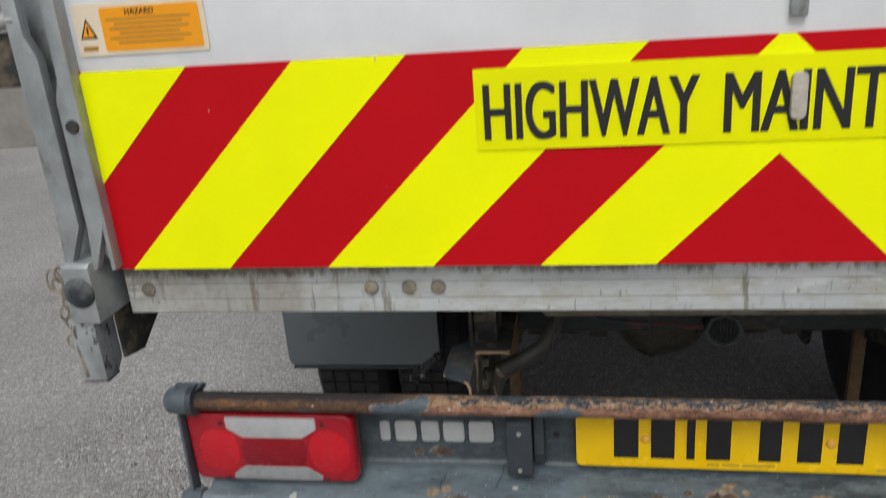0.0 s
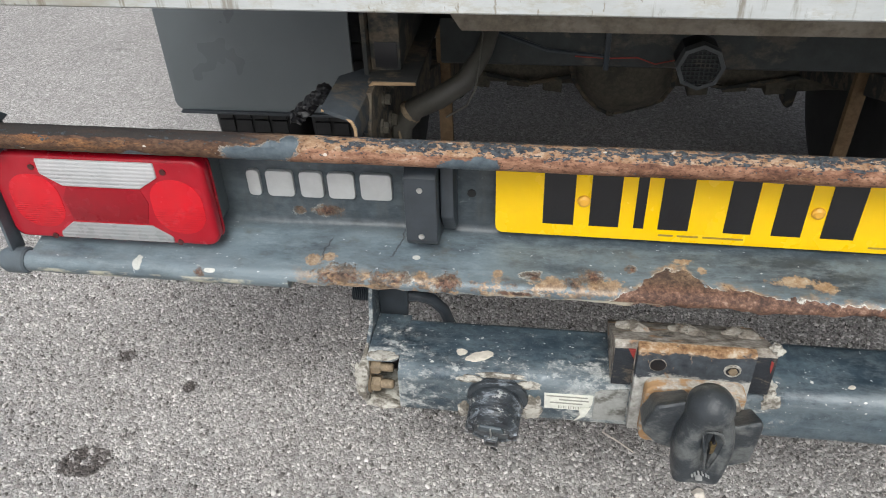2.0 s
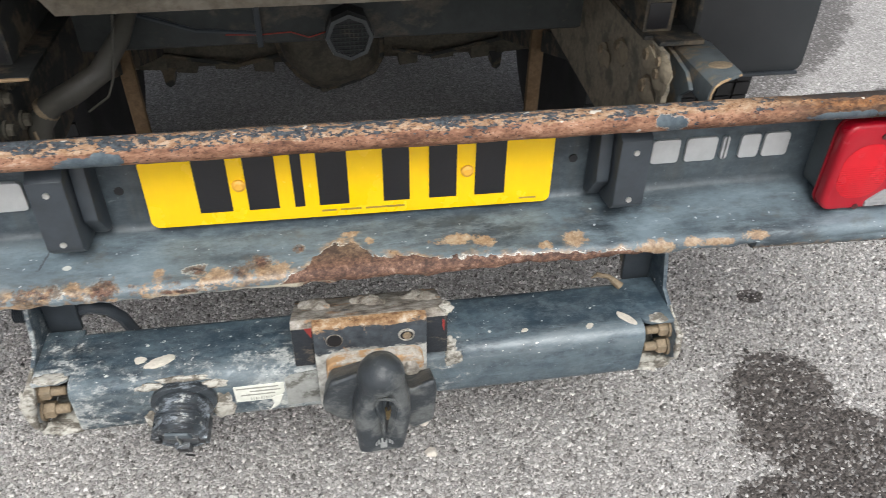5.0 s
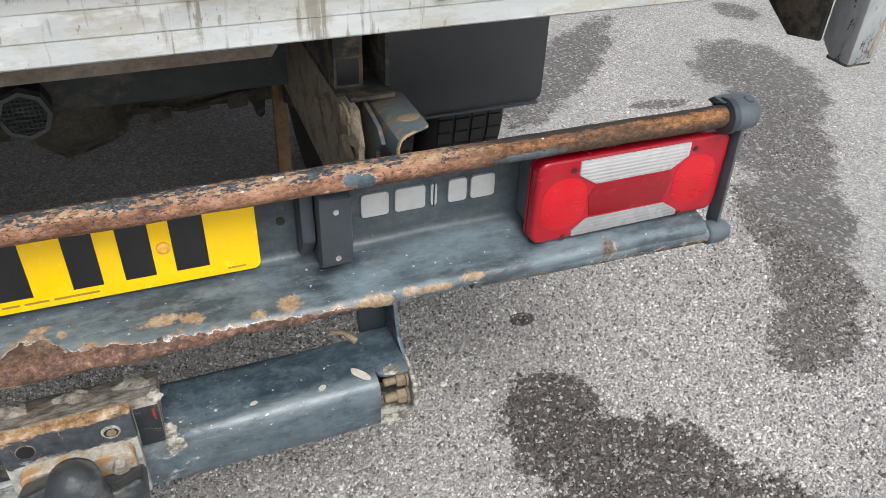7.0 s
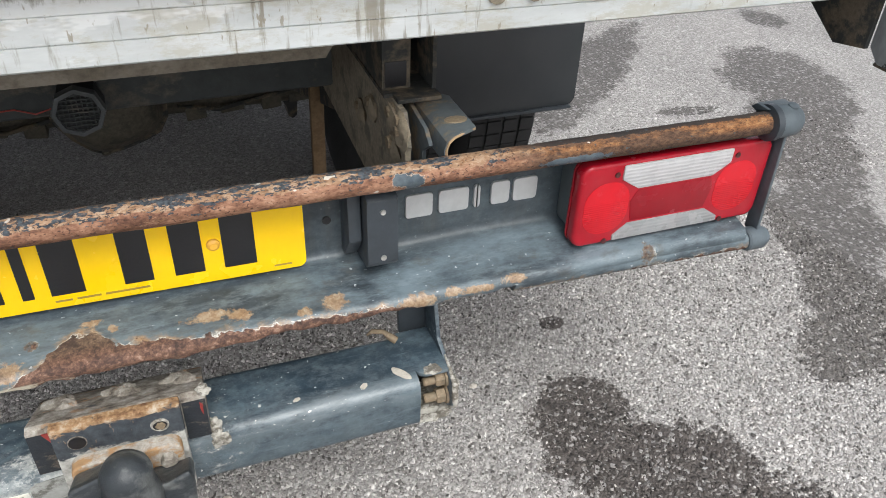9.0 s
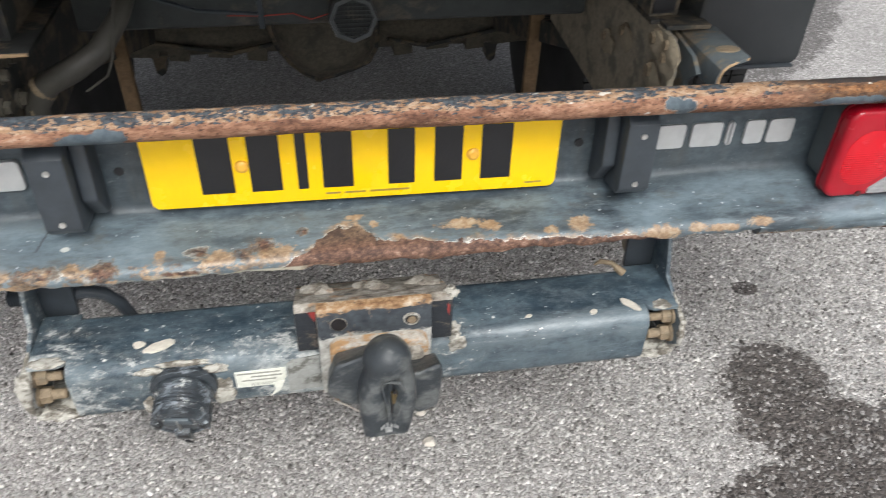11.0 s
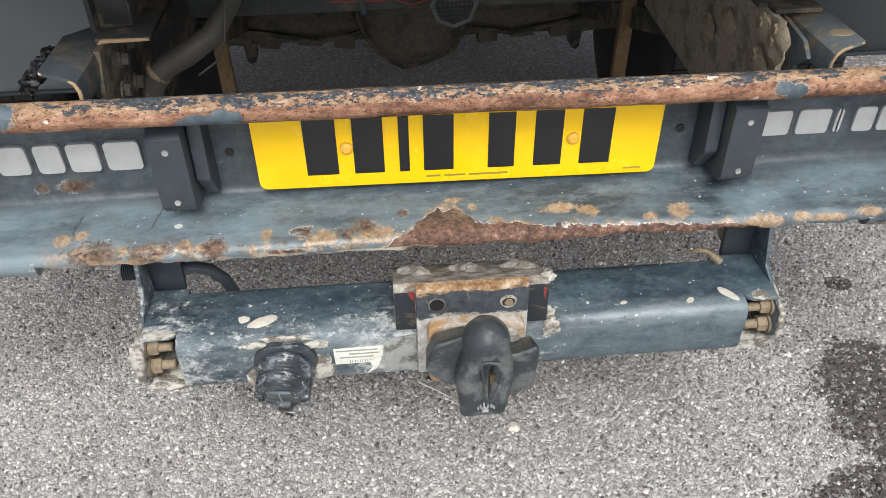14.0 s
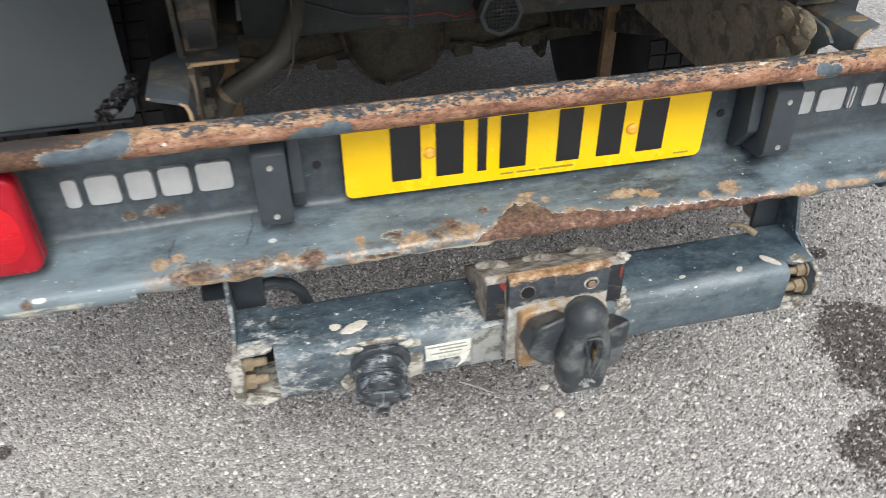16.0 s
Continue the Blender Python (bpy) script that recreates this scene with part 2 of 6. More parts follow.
def bumper_paint():
    m = Mat("bumper_paint", 0.45, 0.0, 0.5)
    x, z, h = m.axis("X"), m.axis("Z"), facing_height(m, -0.055)
    broad = m.math("MULTIPLY_ADD", m.noise(14, 6, 0.65, (0.4, 1, 1)), 0.65, m.math("MULTIPLY", m.noise(75, 5, 0.65), 0.35))
    c = m.ramp(broad, (0.34, (0.017, 0.023, 0.029)), (0.5, (0.038, 0.051, 0.062)), (0.68, (0.090, 0.117, 0.134)))
    # dust, fine scuffs and a painted sky reflection on the sloping lower part, heavier towards the ends
    low = m.within(h, 0.600, 0.575)
    # left end outweighs the right: its brighter light is put into the colour
    ends = m.math("MAXIMUM", m.within(x, -0.18, -0.45), m.math("MULTIPLY", m.within(x, 0.20, 0.45), 0.3))
    dust = m.ramp(m.math("MULTIPLY_ADD", ends, 0.12, m.noise(11, 7, 0.72, (0.4, 1, 1), (2, 0, 0))), (0.46, 0.0), (0.64, 0.8))
    c = m.mix(m.math("MULTIPLY", low, dust), c, (0.152, 0.197, 0.224))
    streak = m.ramp(m.noise(65, 8, 0.78, (0.3, 1, 1), (6, 2, 0)), (0.50, 0.0), (0.70, 0.5))
    c = m.mix(m.math("MULTIPLY", m.math("MULTIPLY_ADD", low, 0.75, 0.25), streak), c, (0.23, 0.278, 0.30))
    web = m.ramp(m.noise(13, 7, 0.72, (0.5, 1, 1), (9, 4, 2)), (0.42, 0.0), (0.64, 0.45))
    c = m.mix(m.math("MULTIPLY", ends, web), c, (0.16, 0.185, 0.195))
    grimy_ = m.ramp(m.noise(28, 6, 0.7, (0.6, 1, 1), (12, 5, 0)), (0.56, 0.0), (0.68, 0.6))
    c = m.mix(m.math("MULTIPLY", low, grimy_), c, (0.075, 0.075, 0.068))
    fleck = m.ramp(m.noise(150, 2, 0.5, (0.8, 1, 1), (4, 4, 4)), (0.71, 0.0), (0.74, 0.65))
    c = m.mix(m.math("MULTIPLY", fleck, m.math("MULTIPLY_ADD", low, 0.8, 0.2)), c, (0.50, 0.53, 0.54))
    run = m.ramp(m.noise(30, 6, 0.7, (1, 1, 0.08), (3, 3, 6)), (0.50, 0.0), (0.66, 0.55))
    c = m.mix(m.math("MULTIPLY", m.within(z, 0.560, 0.572), run), c, (0.070, 0.074, 0.072))
    # cracks that run down the slope
    for xc, lo, hi, lean in ((-0.385, 0.552, 0.600, 0.35), (-0.486, 0.540, 0.575, 0.3), (-0.302, 0.512, 0.530, -0.6)):
        way = m.math("SUBTRACT", m.math("SUBTRACT", x, xc), m.math("MULTIPLY", m.math("SUBTRACT", h, (lo + hi) / 2), lean))
        way = m.math("ADD", way, m.math("MULTIPLY", m.math("SUBTRACT", m.noise(60, 3), 0.5), 0.022))
        crack = m.math("MULTIPLY", m.within(m.math("ABSOLUTE", way), 0.0021, 0.0008), m.math("MULTIPLY", m.within(h, lo - 0.003, lo + 0.003), m.within(h, hi + 0.003, hi - 0.003)))
        c = m.mix(m.math("MULTIPLY", crack, 0.75), c, (0.022, 0.024, 0.026))
    # rust colours
    grain = m.math("MULTIPLY_ADD", m.noise(170, 7, 0.78), 0.6, m.math("MULTIPLY", m.noise(42, 6, 0.7), 0.4))
    rust = m.ramp(grain, (0.39, (0.026, 0.014, 0.010)), (0.47, (0.080, 0.040, 0.027)), (0.55, (0.165, 0.088, 0.058)), (0.65, (0.36, 0.25, 0.19)))
    olive = m.ramp(grain, (0.39, (0.028, 0.019, 0.013)), (0.49, (0.092, 0.060, 0.038)), (0.58, (0.18, 0.125, 0.080)), (0.67, (0.33, 0.25, 0.165)))
    tan = m.ramp(grain, (0.38, (0.13, 0.075, 0.038)), (0.48, (0.30, 0.18, 0.090)), (0.57, (0.40, 0.29, 0.18)), (0.66, (0.47, 0.42, 0.33)))
    white = m.ramp(grain, (0.35, (0.36, 0.37, 0.34)), (0.6, (0.58, 0.57, 0.52)))
    jag = m.math("MULTIPLY_ADD", m.math("SUBTRACT", m.noise(24, 8, 0.78, (0.8, 1, 1), (7, 1, 0)), 0.5), 0.034, m.math("MULTIPLY", m.math("SUBTRACT", m.cells(95, stretch=(0.8, 1, 1)), 0.4), 0.010))
    wob = m.math("MULTIPLY_ADD", m.math("SUBTRACT", m.noise(70, 7, 0.75), 0.5), 3.0, m.math("MULTIPLY", m.math("SUBTRACT", m.noise(210, 4, 0.65), 0.5), 1.0))
    # tan stains, then brown spots with dark hearts
    near = spots(m, STAINS, x, h, wob)
    c = m.mix(m.math("MULTIPLY", m.within(near, 1.20, 0.80), 0.75), c, tan)
    c = m.mix(m.math("MULTIPLY", m.within(spots(m, PALE, x, h, m.math("MULTIPLY", wob, 0.5)), 1.1, 0.9), 0.8), c, white)
    near2 = spots(m, RUST_SPOTS, x, h, wob)
    c = m.mix(m.math("MULTIPLY", m.math("MULTIPLY", m.within(near2, 1.42, 1.32), m.ramp(m.noise(26, 4, 0.6, (1, 1, 1), (1, 7, 7)), (0.50, 0.0), (0.60, 0.8))), 0.7), c, white)
    c = m.mix(m.math("MULTIPLY", m.math("MULTIPLY", m.within(near2, 1.30, 1.05), m.ramp(m.noise(95, 6, 0.75, (1, 1, 1), (3, 5, 9)), (0.38, 0.2), (0.52, 1.0))), 0.85), c, olive)
    c = m.mix(m.math("MULTIPLY", m.within(near2, 0.9, 0.5), m.ramp(m.noise(48, 4), (0.46, 0.0), (0.54, 1.0))), c, rust)
    heart = m.math("MULTIPLY", m.within(near2, 0.6, 0.3), m.ramp(m.noise(85, 5, 0.7, (1, 1, 1), (6, 6, 2)), (0.52, 0.0), (0.56, 0.9)))
    c = m.mix(heart, c, (0.020, 0.013, 0.011))
    lip = m.math("MULTIPLY", m.within(h, 0.536, 0.520), m.math("MULTIPLY", m.within(x, -0.56, -0.46), m.within(x, -0.06, -0.12)))
    mott = m.ramp(m.noise(52, 7, 0.74, (0.7, 1, 1), (11, 2, 5)), (0.50, 0.0), (0.56, 0.8))
    c = m.mix(m.math("MULTIPLY", lip, mott), c, m.mix(m.ramp(m.noise(30, 3, 0.6, (1, 1, 1), (2, 9, 1)), (0.46, 0.0), (0.54, 1.0)), olive, tan))
    # rust that eats up from the lower lip, deepest beside the middle
    span_x = m.math("MULTIPLY_ADD", x, 1 / 1.2, 0.5)
    def at(px, ph):
        return ((px + 0.6) / 1.2, (ph - 0.48) / 0.1)
    reach = m.math("MULTIPLY_ADD", m.ramp(span_x, at(-0.6, 0.482), at(-0.115, 0.490), at(-0.090, 0.516), at(-0.066, 0.530), at(-0.036, 0.556), at(-0.008, 0.552), at(0.014, 0.532), at(0.06, 0.526), at(0.20, 0.516), at(0.36, 0.510), at(0.405, 0.494), at(0.6, 0.486)), 0.1, 0.48)
    eat = m.math("SUBTRACT", m.math("ADD", reach, jag), h)
    stain = m.math("MULTIPLY", m.within(eat, -0.010, -0.001), m.ramp(m.noise(30, 5, 0.65, (0.7, 1, 1), (3, 3, 3)), (0.46, 0.0), (0.60, 0.9)))
    c = m.mix(stain, c, tan)
    rim = m.math("MULTIPLY", m.within(eat, -0.0016, -0.0006), m.ramp(m.noise(38, 4, 0.6, (1, 1, 1), (8, 0, 3)), (0.44, 0.0), (0.54, 0.95)))
    c = m.mix(rim, c, white)
    c = m.mix(m.within(eat, -0.0003, 0.0004), c, m.mix(m.math("MULTIPLY", m.within(h, 0.524, 0.545), 0.85), rust, olive))
    dark = m.ramp(m.noise(36, 7, 0.75, (0.6, 1, 1), (14, 3, 2)), (0.52, 0.0), (0.60, 0.75))
    c = m.mix(m.math("MULTIPLY", m.within(eat, 0.0008, 0.003), dark), c, (0.038, 0.020, 0.016))
    seam = m.math("MULTIPLY", m.within(h, 0.5055, 0.5025), m.ramp(m.noise(26, 6, 0.7, (0.5, 1, 1), (4, 9, 9)), (0.48, 0.0), (0.56, 0.75)))
    c = m.mix(m.math("MULTIPLY", seam, m.within(x, 0.10, -0.05)), c, (0.50, 0.47, 0.37))
    m.color(c)
    gone = m.math("MAXIMUM", m.within(eat, -0.001, 0.001), m.within(near2, 1.2, 0.8))
    m.rough(m.math("MULTIPLY_ADD", gone, 0.35, m.math("MULTIPLY_ADD", m.noise(30), 0.25, 0.3)))
    m.bump(m.within(eat, 0.001, -0.001), 0.0014, 0.9)
    m.bump(m.within(near2, 0.6, 1.3), 0.0010, 0.8)
    m.bump(m.math("MULTIPLY", gone, m.noise(120, 6, 0.7)), 0.0020, 0.8)
    m.bump(m.noise(25, 4, 0.6, (0.5, 1, 1)), 0.002, 0.35)
    m.bump(m.noise(260, 3), 0.0004, 0.5)
    return m.m


def beam_paint():
    m = Mat("tow_beam_paint", 0.38, 0.0, 0.6)
    x = m.axis("X")
    c = m.ramp(m.math("MULTIPLY_ADD", m.noise(18, 5, 0.6, (0.4, 1, 1)), 0.7, m.math("MULTIPLY", m.noise(90, 4), 0.3)), (0.32, (0.010, 0.018, 0.027)), (0.5, (0.028, 0.046, 0.062)), (0.68, (0.095, 0.135, 0.160)))
    left = m.within(x, 0.14, -0.12)
    f = m.within(m.axis("Y"), -0.055, -0.10)
    n = m.noise(60, 9, 0.80, (0.7, 1, 1), (2, 3, 1))
    k = m.math("ADD", n, m.math("MULTIPLY_ADD", left, 0.05, m.math("MULTIPLY", m.math("MULTIPLY", f, left), 0.08)))
    k = m.math("MULTIPLY_ADD", m.math("MULTIPLY", m.within(m.math("ABSOLUTE", x), 0.19, 0.11), m.math("MULTIPLY_ADD", f, 0.6, 0.4)), 0.11, k)
    k = m.math("MULTIPLY_ADD", m.within(x, -0.33, -0.40), 0.09, k)
    white = m.ramp(m.noise(110, 6, 0.7), (0.35, (0.26, 0.275, 0.27)), (0.65, (0.60, 0.59, 0.55)))
    c = m.mix(m.ramp(k, (0.645, 0.0), (0.74, 0.85)), c, white)
    # pale sheen along the beam's top-front bend, put into the colour
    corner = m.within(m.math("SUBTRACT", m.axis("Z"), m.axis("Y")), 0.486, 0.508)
    corner_sheen = m.ramp(m.noise(26, 7, 0.75, (0.3, 1, 1), (8, 1, 4)), (0.40, 0.0), (0.64, 0.6))
    c = m.mix(m.math("MULTIPLY", corner, corner_sheen), c, (0.25, 0.285, 0.30))
    haze = m.ramp(m.noise(34, 9, 0.8, (0.35, 1, 1), (4, 6, 1)), (0.50, 0.0), (0.72, 0.35))
    c = m.mix(haze, c, (0.22, 0.255, 0.275))
    face = m.within(m.axis("Z"), 0.398, 0.385)
    dusty = m.ramp(m.noise(16, 8, 0.75, (0.5, 1, 1.2), (3, 8, 2)), (0.42, 0.0), (0.66, 0.7))
    c = m.mix(m.math("MULTIPLY", face, dusty), c, (0.098, 0.125, 0.138))
    mottle = m.ramp(m.noise(75, 7, 0.8, (0.8, 1, 1), (9, 9, 2)), (0.46, 0.0), (0.66, 0.55))
    c = m.mix(mottle, c, (0.125, 0.158, 0.175))
    scrape = m.ramp(m.noise(120, 6, 0.7, (0.12, 1, 1), (5, 2, 9)), (0.58, 0.0), (0.66, 0.4))
    c = m.mix(scrape, c, (0.15, 0.185, 0.205))
    fleck = m.math("MAXIMUM", m.ramp(m.noise(95, 2, 0.5, (0.8, 1, 1), (1, 4, 4)), (0.735, 0.0), (0.75, 0.85)), m.math("MULTIPLY", m.math("MAXIMUM", corner, m.within(x, 0.26, 0.12)), m.ramp(m.noise(210, 2, 0.5, (0.8, 1, 1), (6, 4, 4)), (0.705, 0.0), (0.72, 0.8))))
    c = m.mix(fleck, c, (0.6, 0.6, 0.56))
    m.color(c)
    m.rough(m.math("MULTIPLY_ADD", m.ramp(k, (0.62, 0.0), (0.68, 1.0)), 0.45, m.math("MULTIPLY_ADD", m.noise(70, 6, 0.75), 0.42, 0.22)))
    m.bump(m.ramp(k, (0.60, 0.0), (0.68, 1.0)), 0.0008, 0.6)
    m.bump(m.noise(28, 4, 0.6, (0.5, 1, 1)), 0.0025, 0.12)
    m.bump(m.noise(300, 3), 0.0004, 0.7)
    return m.m


def corroded_plate():
    m = Mat("corroded_plate", 0.8, 0.0, 0.3)
    c = m.ramp(m.noise(55, 6, 0.7), (0.34, (0.07, 0.058, 0.048)), (0.46, (0.19, 0.165, 0.138)), (0.57, (0.31, 0.285, 0.25)), (0.72, (0.48, 0.46, 0.42)))
    k = m.noise(28, 5, 0.65, (0.6, 1, 1), (4, 0, 2))
    c = m.mix(m.ramp(k, (0.60, 0.0), (0.65, 0.8)), c, (0.05, 0.055, 0.06))
    r = m.noise(35, 5, 0.7, (0.5, 1, 1.6), (8, 0, 2))
    c = m.mix(m.ramp(r, (0.58, 0.0), (0.66, 0.8)), c, (0.34, 0.19, 0.095))
    m.color(c)
    m.bump(m.noise(70, 6, 0.7), 0.002, 0.8)
    return m.m


def front_plate():
    """Bands of rust, black paint and chalky scale, as on the coupling plate."""
    m = Mat("banded_plate", 0.75, 0.0, 0.35)
    z = m.math("ADD", m.axis("Z"), m.math("MULTIPLY", m.math("SUBTRACT", m.noise(45, 6, 0.7, (0.5, 1, 1)), 0.5), 0.055))
    rust = m.ramp(m.noise(80, 5, 0.7), (0.34, (0.12, 0.06, 0.03)), (0.52, (0.31, 0.19, 0.10)), (0.70, (0.50, 0.43, 0.34)))
    black = m.ramp(m.noise(60, 4), (0.3, (0.02, 0.024, 0.03)), (0.7, (0.06, 0.07, 0.08)))
    chalk = m.ramp(m.noise(70, 5), (0.34, (0.20, 0.195, 0.175)), (0.66, (0.46, 0.455, 0.43)))
    c = m.mix(m.within(z, 0.488, 0.483), rust, black)
    c = m.mix(m.within(z, 0.452, 0.446), c, chalk)
    c = m.mix(m.ramp(m.noise(30, 5, 0.7, (1, 1, 0.5), (5, 0, 0)), (0.58, 0.0), (0.64, 0.9)), c, rust)
    m.color(c)
    m.bump(m.noise(60, 6, 0.7), 0.002, 0.8)
    return m.m


def grimy(name, colour, mud=(0.16, 0.125, 0.09), amount=0.5, rough=0.75, scale=22.0):
    """Paint under a coat of dry road dirt."""
    m = Mat(name, rough, 0.0, 0.35)
    a = tuple(v * 0.7 for v in colour)
    c = m.ramp(m.noise(scale * 2, 5), (0.3, a), (0.7, colour))
    k = m.noise(scale, 6, 0.68, (0.7, 1, 1), (3, 1, 5))
    dirt = m.ramp(m.noise(scale * 5, 5, 0.7), (0.3, tuple(v * 0.5 for v in mud)), (0.7, mud))
    c = m.mix(m.ramp(k, (0.62 - amount * 0.4, 0.0), (0.72 - amount * 0.4, 0.9)), c, dirt)
    m.color(c)
    m.bump(k, 0.002, 0.6)
    m.bump(m.noise(scale * 10, 4), 0.0006, 0.6)
    return m.m


def aluminium():
    """Extruded aluminium: ochre film, short drips, mould along the top edge, polished scuffs."""
    m = Mat("weathered_aluminium", 0.5, 0.25, 0.5)
    c = m.ramp(m.noise(12, 6, 0.65, (0.5, 1, 2)), (0.3, (0.40, 0.42, 0.42)), (0.7, (0.58, 0.605, 0.61)))
    film = m.ramp(m.noise(20, 8, 0.8, (0.6, 1, 1.5), (6, 1, 0)), (0.50, 0.0), (0.60, 0.55))
    c = m.mix(film, c, (0.38, 0.35, 0.275))
    c = m.mix(m.math("MULTIPLY", m.within(m.axis("X"), -0.655, -0.675), m.ramp(m.noise(30, 7, 0.75, (1, 1, 0.5), (4, 2, 2)), (0.34, 0.25), (0.60, 0.75))), c, (0.31, 0.285, 0.235))
    scuff = m.ramp(m.noise(5, 5, 0.7, (1, 1, 3), (9, 3, 0)), (0.56, 0.0), (0.60, 0.5))
    c = m.mix(scuff, c, (0.74, 0.755, 0.75))
    where = m.ramp(m.noise(4, 3, 0.5, (1, 1, 1), (3, 1, 1)), (0.42, 0.0), (0.56, 1.0))
    drip = m.ramp(m.noise(60, 5, 0.65, (1, 1, 0.10), (2, 0, 0)), (0.57, 0.0), (0.64, 0.8))
    c = m.mix(m.math("MULTIPLY", where, drip), c, (0.19, 0.165, 0.12))
    tick = m.ramp(m.noise(120, 3, 0.6, (1, 1, 0.35), (8, 0, 4)), (0.66, 0.0), (0.69, 0.75))
    c = m.mix(tick, c, (0.24, 0.21, 0.155))
    top = m.within(m.axis("Z"), 0.938, 0.966)
    run = m.math("ADD", m.noise(42, 8, 0.78, (1, 1, 0.30), (5, 0, 0)), m.math("MULTIPLY", top, 0.27))
    c = m.mix(m.ramp(run, (0.61, 0.0), (0.76, 0.85)), c, m.ramp(m.noise(60, 5), (0.3, (0.055, 0.048, 0.032)), (0.7, (0.20, 0.175, 0.125))))
    m.color(c)
    m.rough(m.math("MULTIPLY_ADD", film, 0.3, 0.38))
    m.bump(m.noise(40, 5, 0.6, (1, 1, 0.4)), 0.0012, 0.5)
    return m.m


def galvanised():
    m = Mat("galvanised_steel", 0.5, 0.45, 0.5)
    sp = m.cells(55, "Color")
    s = m.node("ShaderNodeSeparateColor")
    m.t.links.new(sp, s.inputs[0])
    c = m.ramp(m.math("MULTIPLY_ADD", s.outputs[0], 0.06, m.noise(9, 6, 0.65, (1, 1, 0.5))), (0.32, (0.22, 0.235, 0.24)), (0.72, (0.46, 0.48, 0.485)))
    k = m.noise(10, 6, 0.7, (1, 1, 0.5), (3, 0, 4))
    c = m.mix(m.ramp(k, (0.56, 0.0), (0.66, 0.85)), c, (0.10, 0.085, 0.06))
    m.color(c)
    m.bump(m.noise(60, 4), 0.0008, 0.5)
    return m.m


def worn_galvanised():
    """Galvanised steel under the last of a black coat, with rusty runs."""
    m = Mat("worn_galvanised", 0.5, 0.35, 0.5)
    c = m.ramp(m.noise(14, 6, 0.65, (1, 1, 0.5)), (0.32, (0.20, 0.215, 0.22)), (0.70, (0.47, 0.49, 0.50)))
    k = m.noise(24, 7, 0.75, (1, 1, 0.45), (4, 2, 7))
    c = m.mix(m.ramp(k, (0.55, 0.0), (0.585, 0.92)), c, (0.022, 0.022, 0.022))
    r = m.noise(30, 6, 0.7, (1, 1, 0.4), (9, 1, 3))
    c = m.mix(m.ramp(r, (0.60, 0.0), (0.66, 0.8)), c, (0.16, 0.09, 0.045))
    m.color(c)
    m.bump(k, 0.0014, 0.6)
    m.bump(m.noise(80, 4), 0.0006, 0.5)
    return m.m


def sheeting(name, colour, rough=0.3):
    """Retroreflective sheeting: faint cell pattern, small scuffs."""
    m = Mat(name, rough, 0.0, 0.15)
    f = m.noise(4.0, 4)
    c = m.ramp(f, (0.3, tuple(v * 0.92 for v in colour)), (0.7, colour))
    nick = m.ramp(m.noise(45, 2, 0.5, (2, 1, 0.6)), (0.765, 0.0), (0.775, 0.8))
    m.color(m.mix(nick, c, (0.5, 0.42, 0.36)))
    m.bump(m.cells(160), 0.0002, 0.4)
    return m.m


def lens_plastic(name, colour, rough=0.18, ribs=0.0, clear=0.0, below=9.0, dust=0.0):
    """Moulded lens: tint that varies, a thin film of road dust, fine ribs pressed into it."""
    m = Mat(name, rough, 0.0, 0.38)
    f = m.math("MULTIPLY_ADD", m.noise(20, 4), 0.6, m.math("MULTIPLY", m.noise(3), 0.4))
    c = m.ramp(f, (0.3, tuple(v * 0.75 for v in colour)), (0.7, colour))
    if dust:
        film = m.ramp(m.noise(9, 6, 0.7, (1, 1, 0.5), (2, 5, 1)), (0.42, 0.0), (0.70, dust))
        c = m.mix(film, c, (0.55, 0.24, 0.25))
        speck = m.ramp(m.noise(120, 3, 0.6, (1, 1, 1), (7, 2, 3)), (0.70, 0.0), (0.74, dust * 2.0))
        c = m.mix(speck, c, (0.20, 0.12, 0.11))
    m.color(c)
    m.b.inputs["Transmission Weight"].default_value = clear
    m.b.inputs["IOR"].default_value = 1.45
    m.b.inputs["Coat Weight"].default_value = 0.18
    m.b.inputs["Coat Roughness"].default_value = 0.10
    m.rough(m.math("MULTIPLY_ADD", m.noise(35), 0.25, rough - 0.05))
    if ribs:
        w = m.node("ShaderNodeTexWave", Scale=ribs)
        w.bands_direction = "Z"
        m.t.links.new(m.co, w.inputs["Vector"])
        m.bump(m.math("MULTIPLY", w.outputs["Fac"], m.within(m.axis("Z"), below, below - 0.012)), 0.0010, 0.42)
    m.bump(m.noise(14, 3), 0.002, 0.2)
    return m.m


def scuffed_plastic():
    """Hard black plastic with pale scratches and dried splashes."""
    m = Mat("scuffed_black_plastic", 0.35, 0.0, 0.6)
    c = m.ramp(m.noise(40, 6, 0.7), (0.38, (0.010, 0.012, 0.015)), (0.65, (0.045, 0.054, 0.062)))
    scratch = m.ramp(m.noise(70, 7, 0.8, (0.35, 1, 1.2), (1, 4, 2)), (0.52, 0.0), (0.60, 0.75))
    c = m.mix(scratch, c, (0.24, 0.27, 0.30))
    splash = m.ramp(m.noise(55, 6, 0.75, (1, 1, 1), (6, 1, 7)), (0.60, 0.0), (0.65, 0.85))
    c = m.mix(splash, c, (0.46, 0.47, 0.45))
    m.color(c)
    m.bump(m.noise(60, 6, 0.7), 0.0015, 0.6)
    return m.m


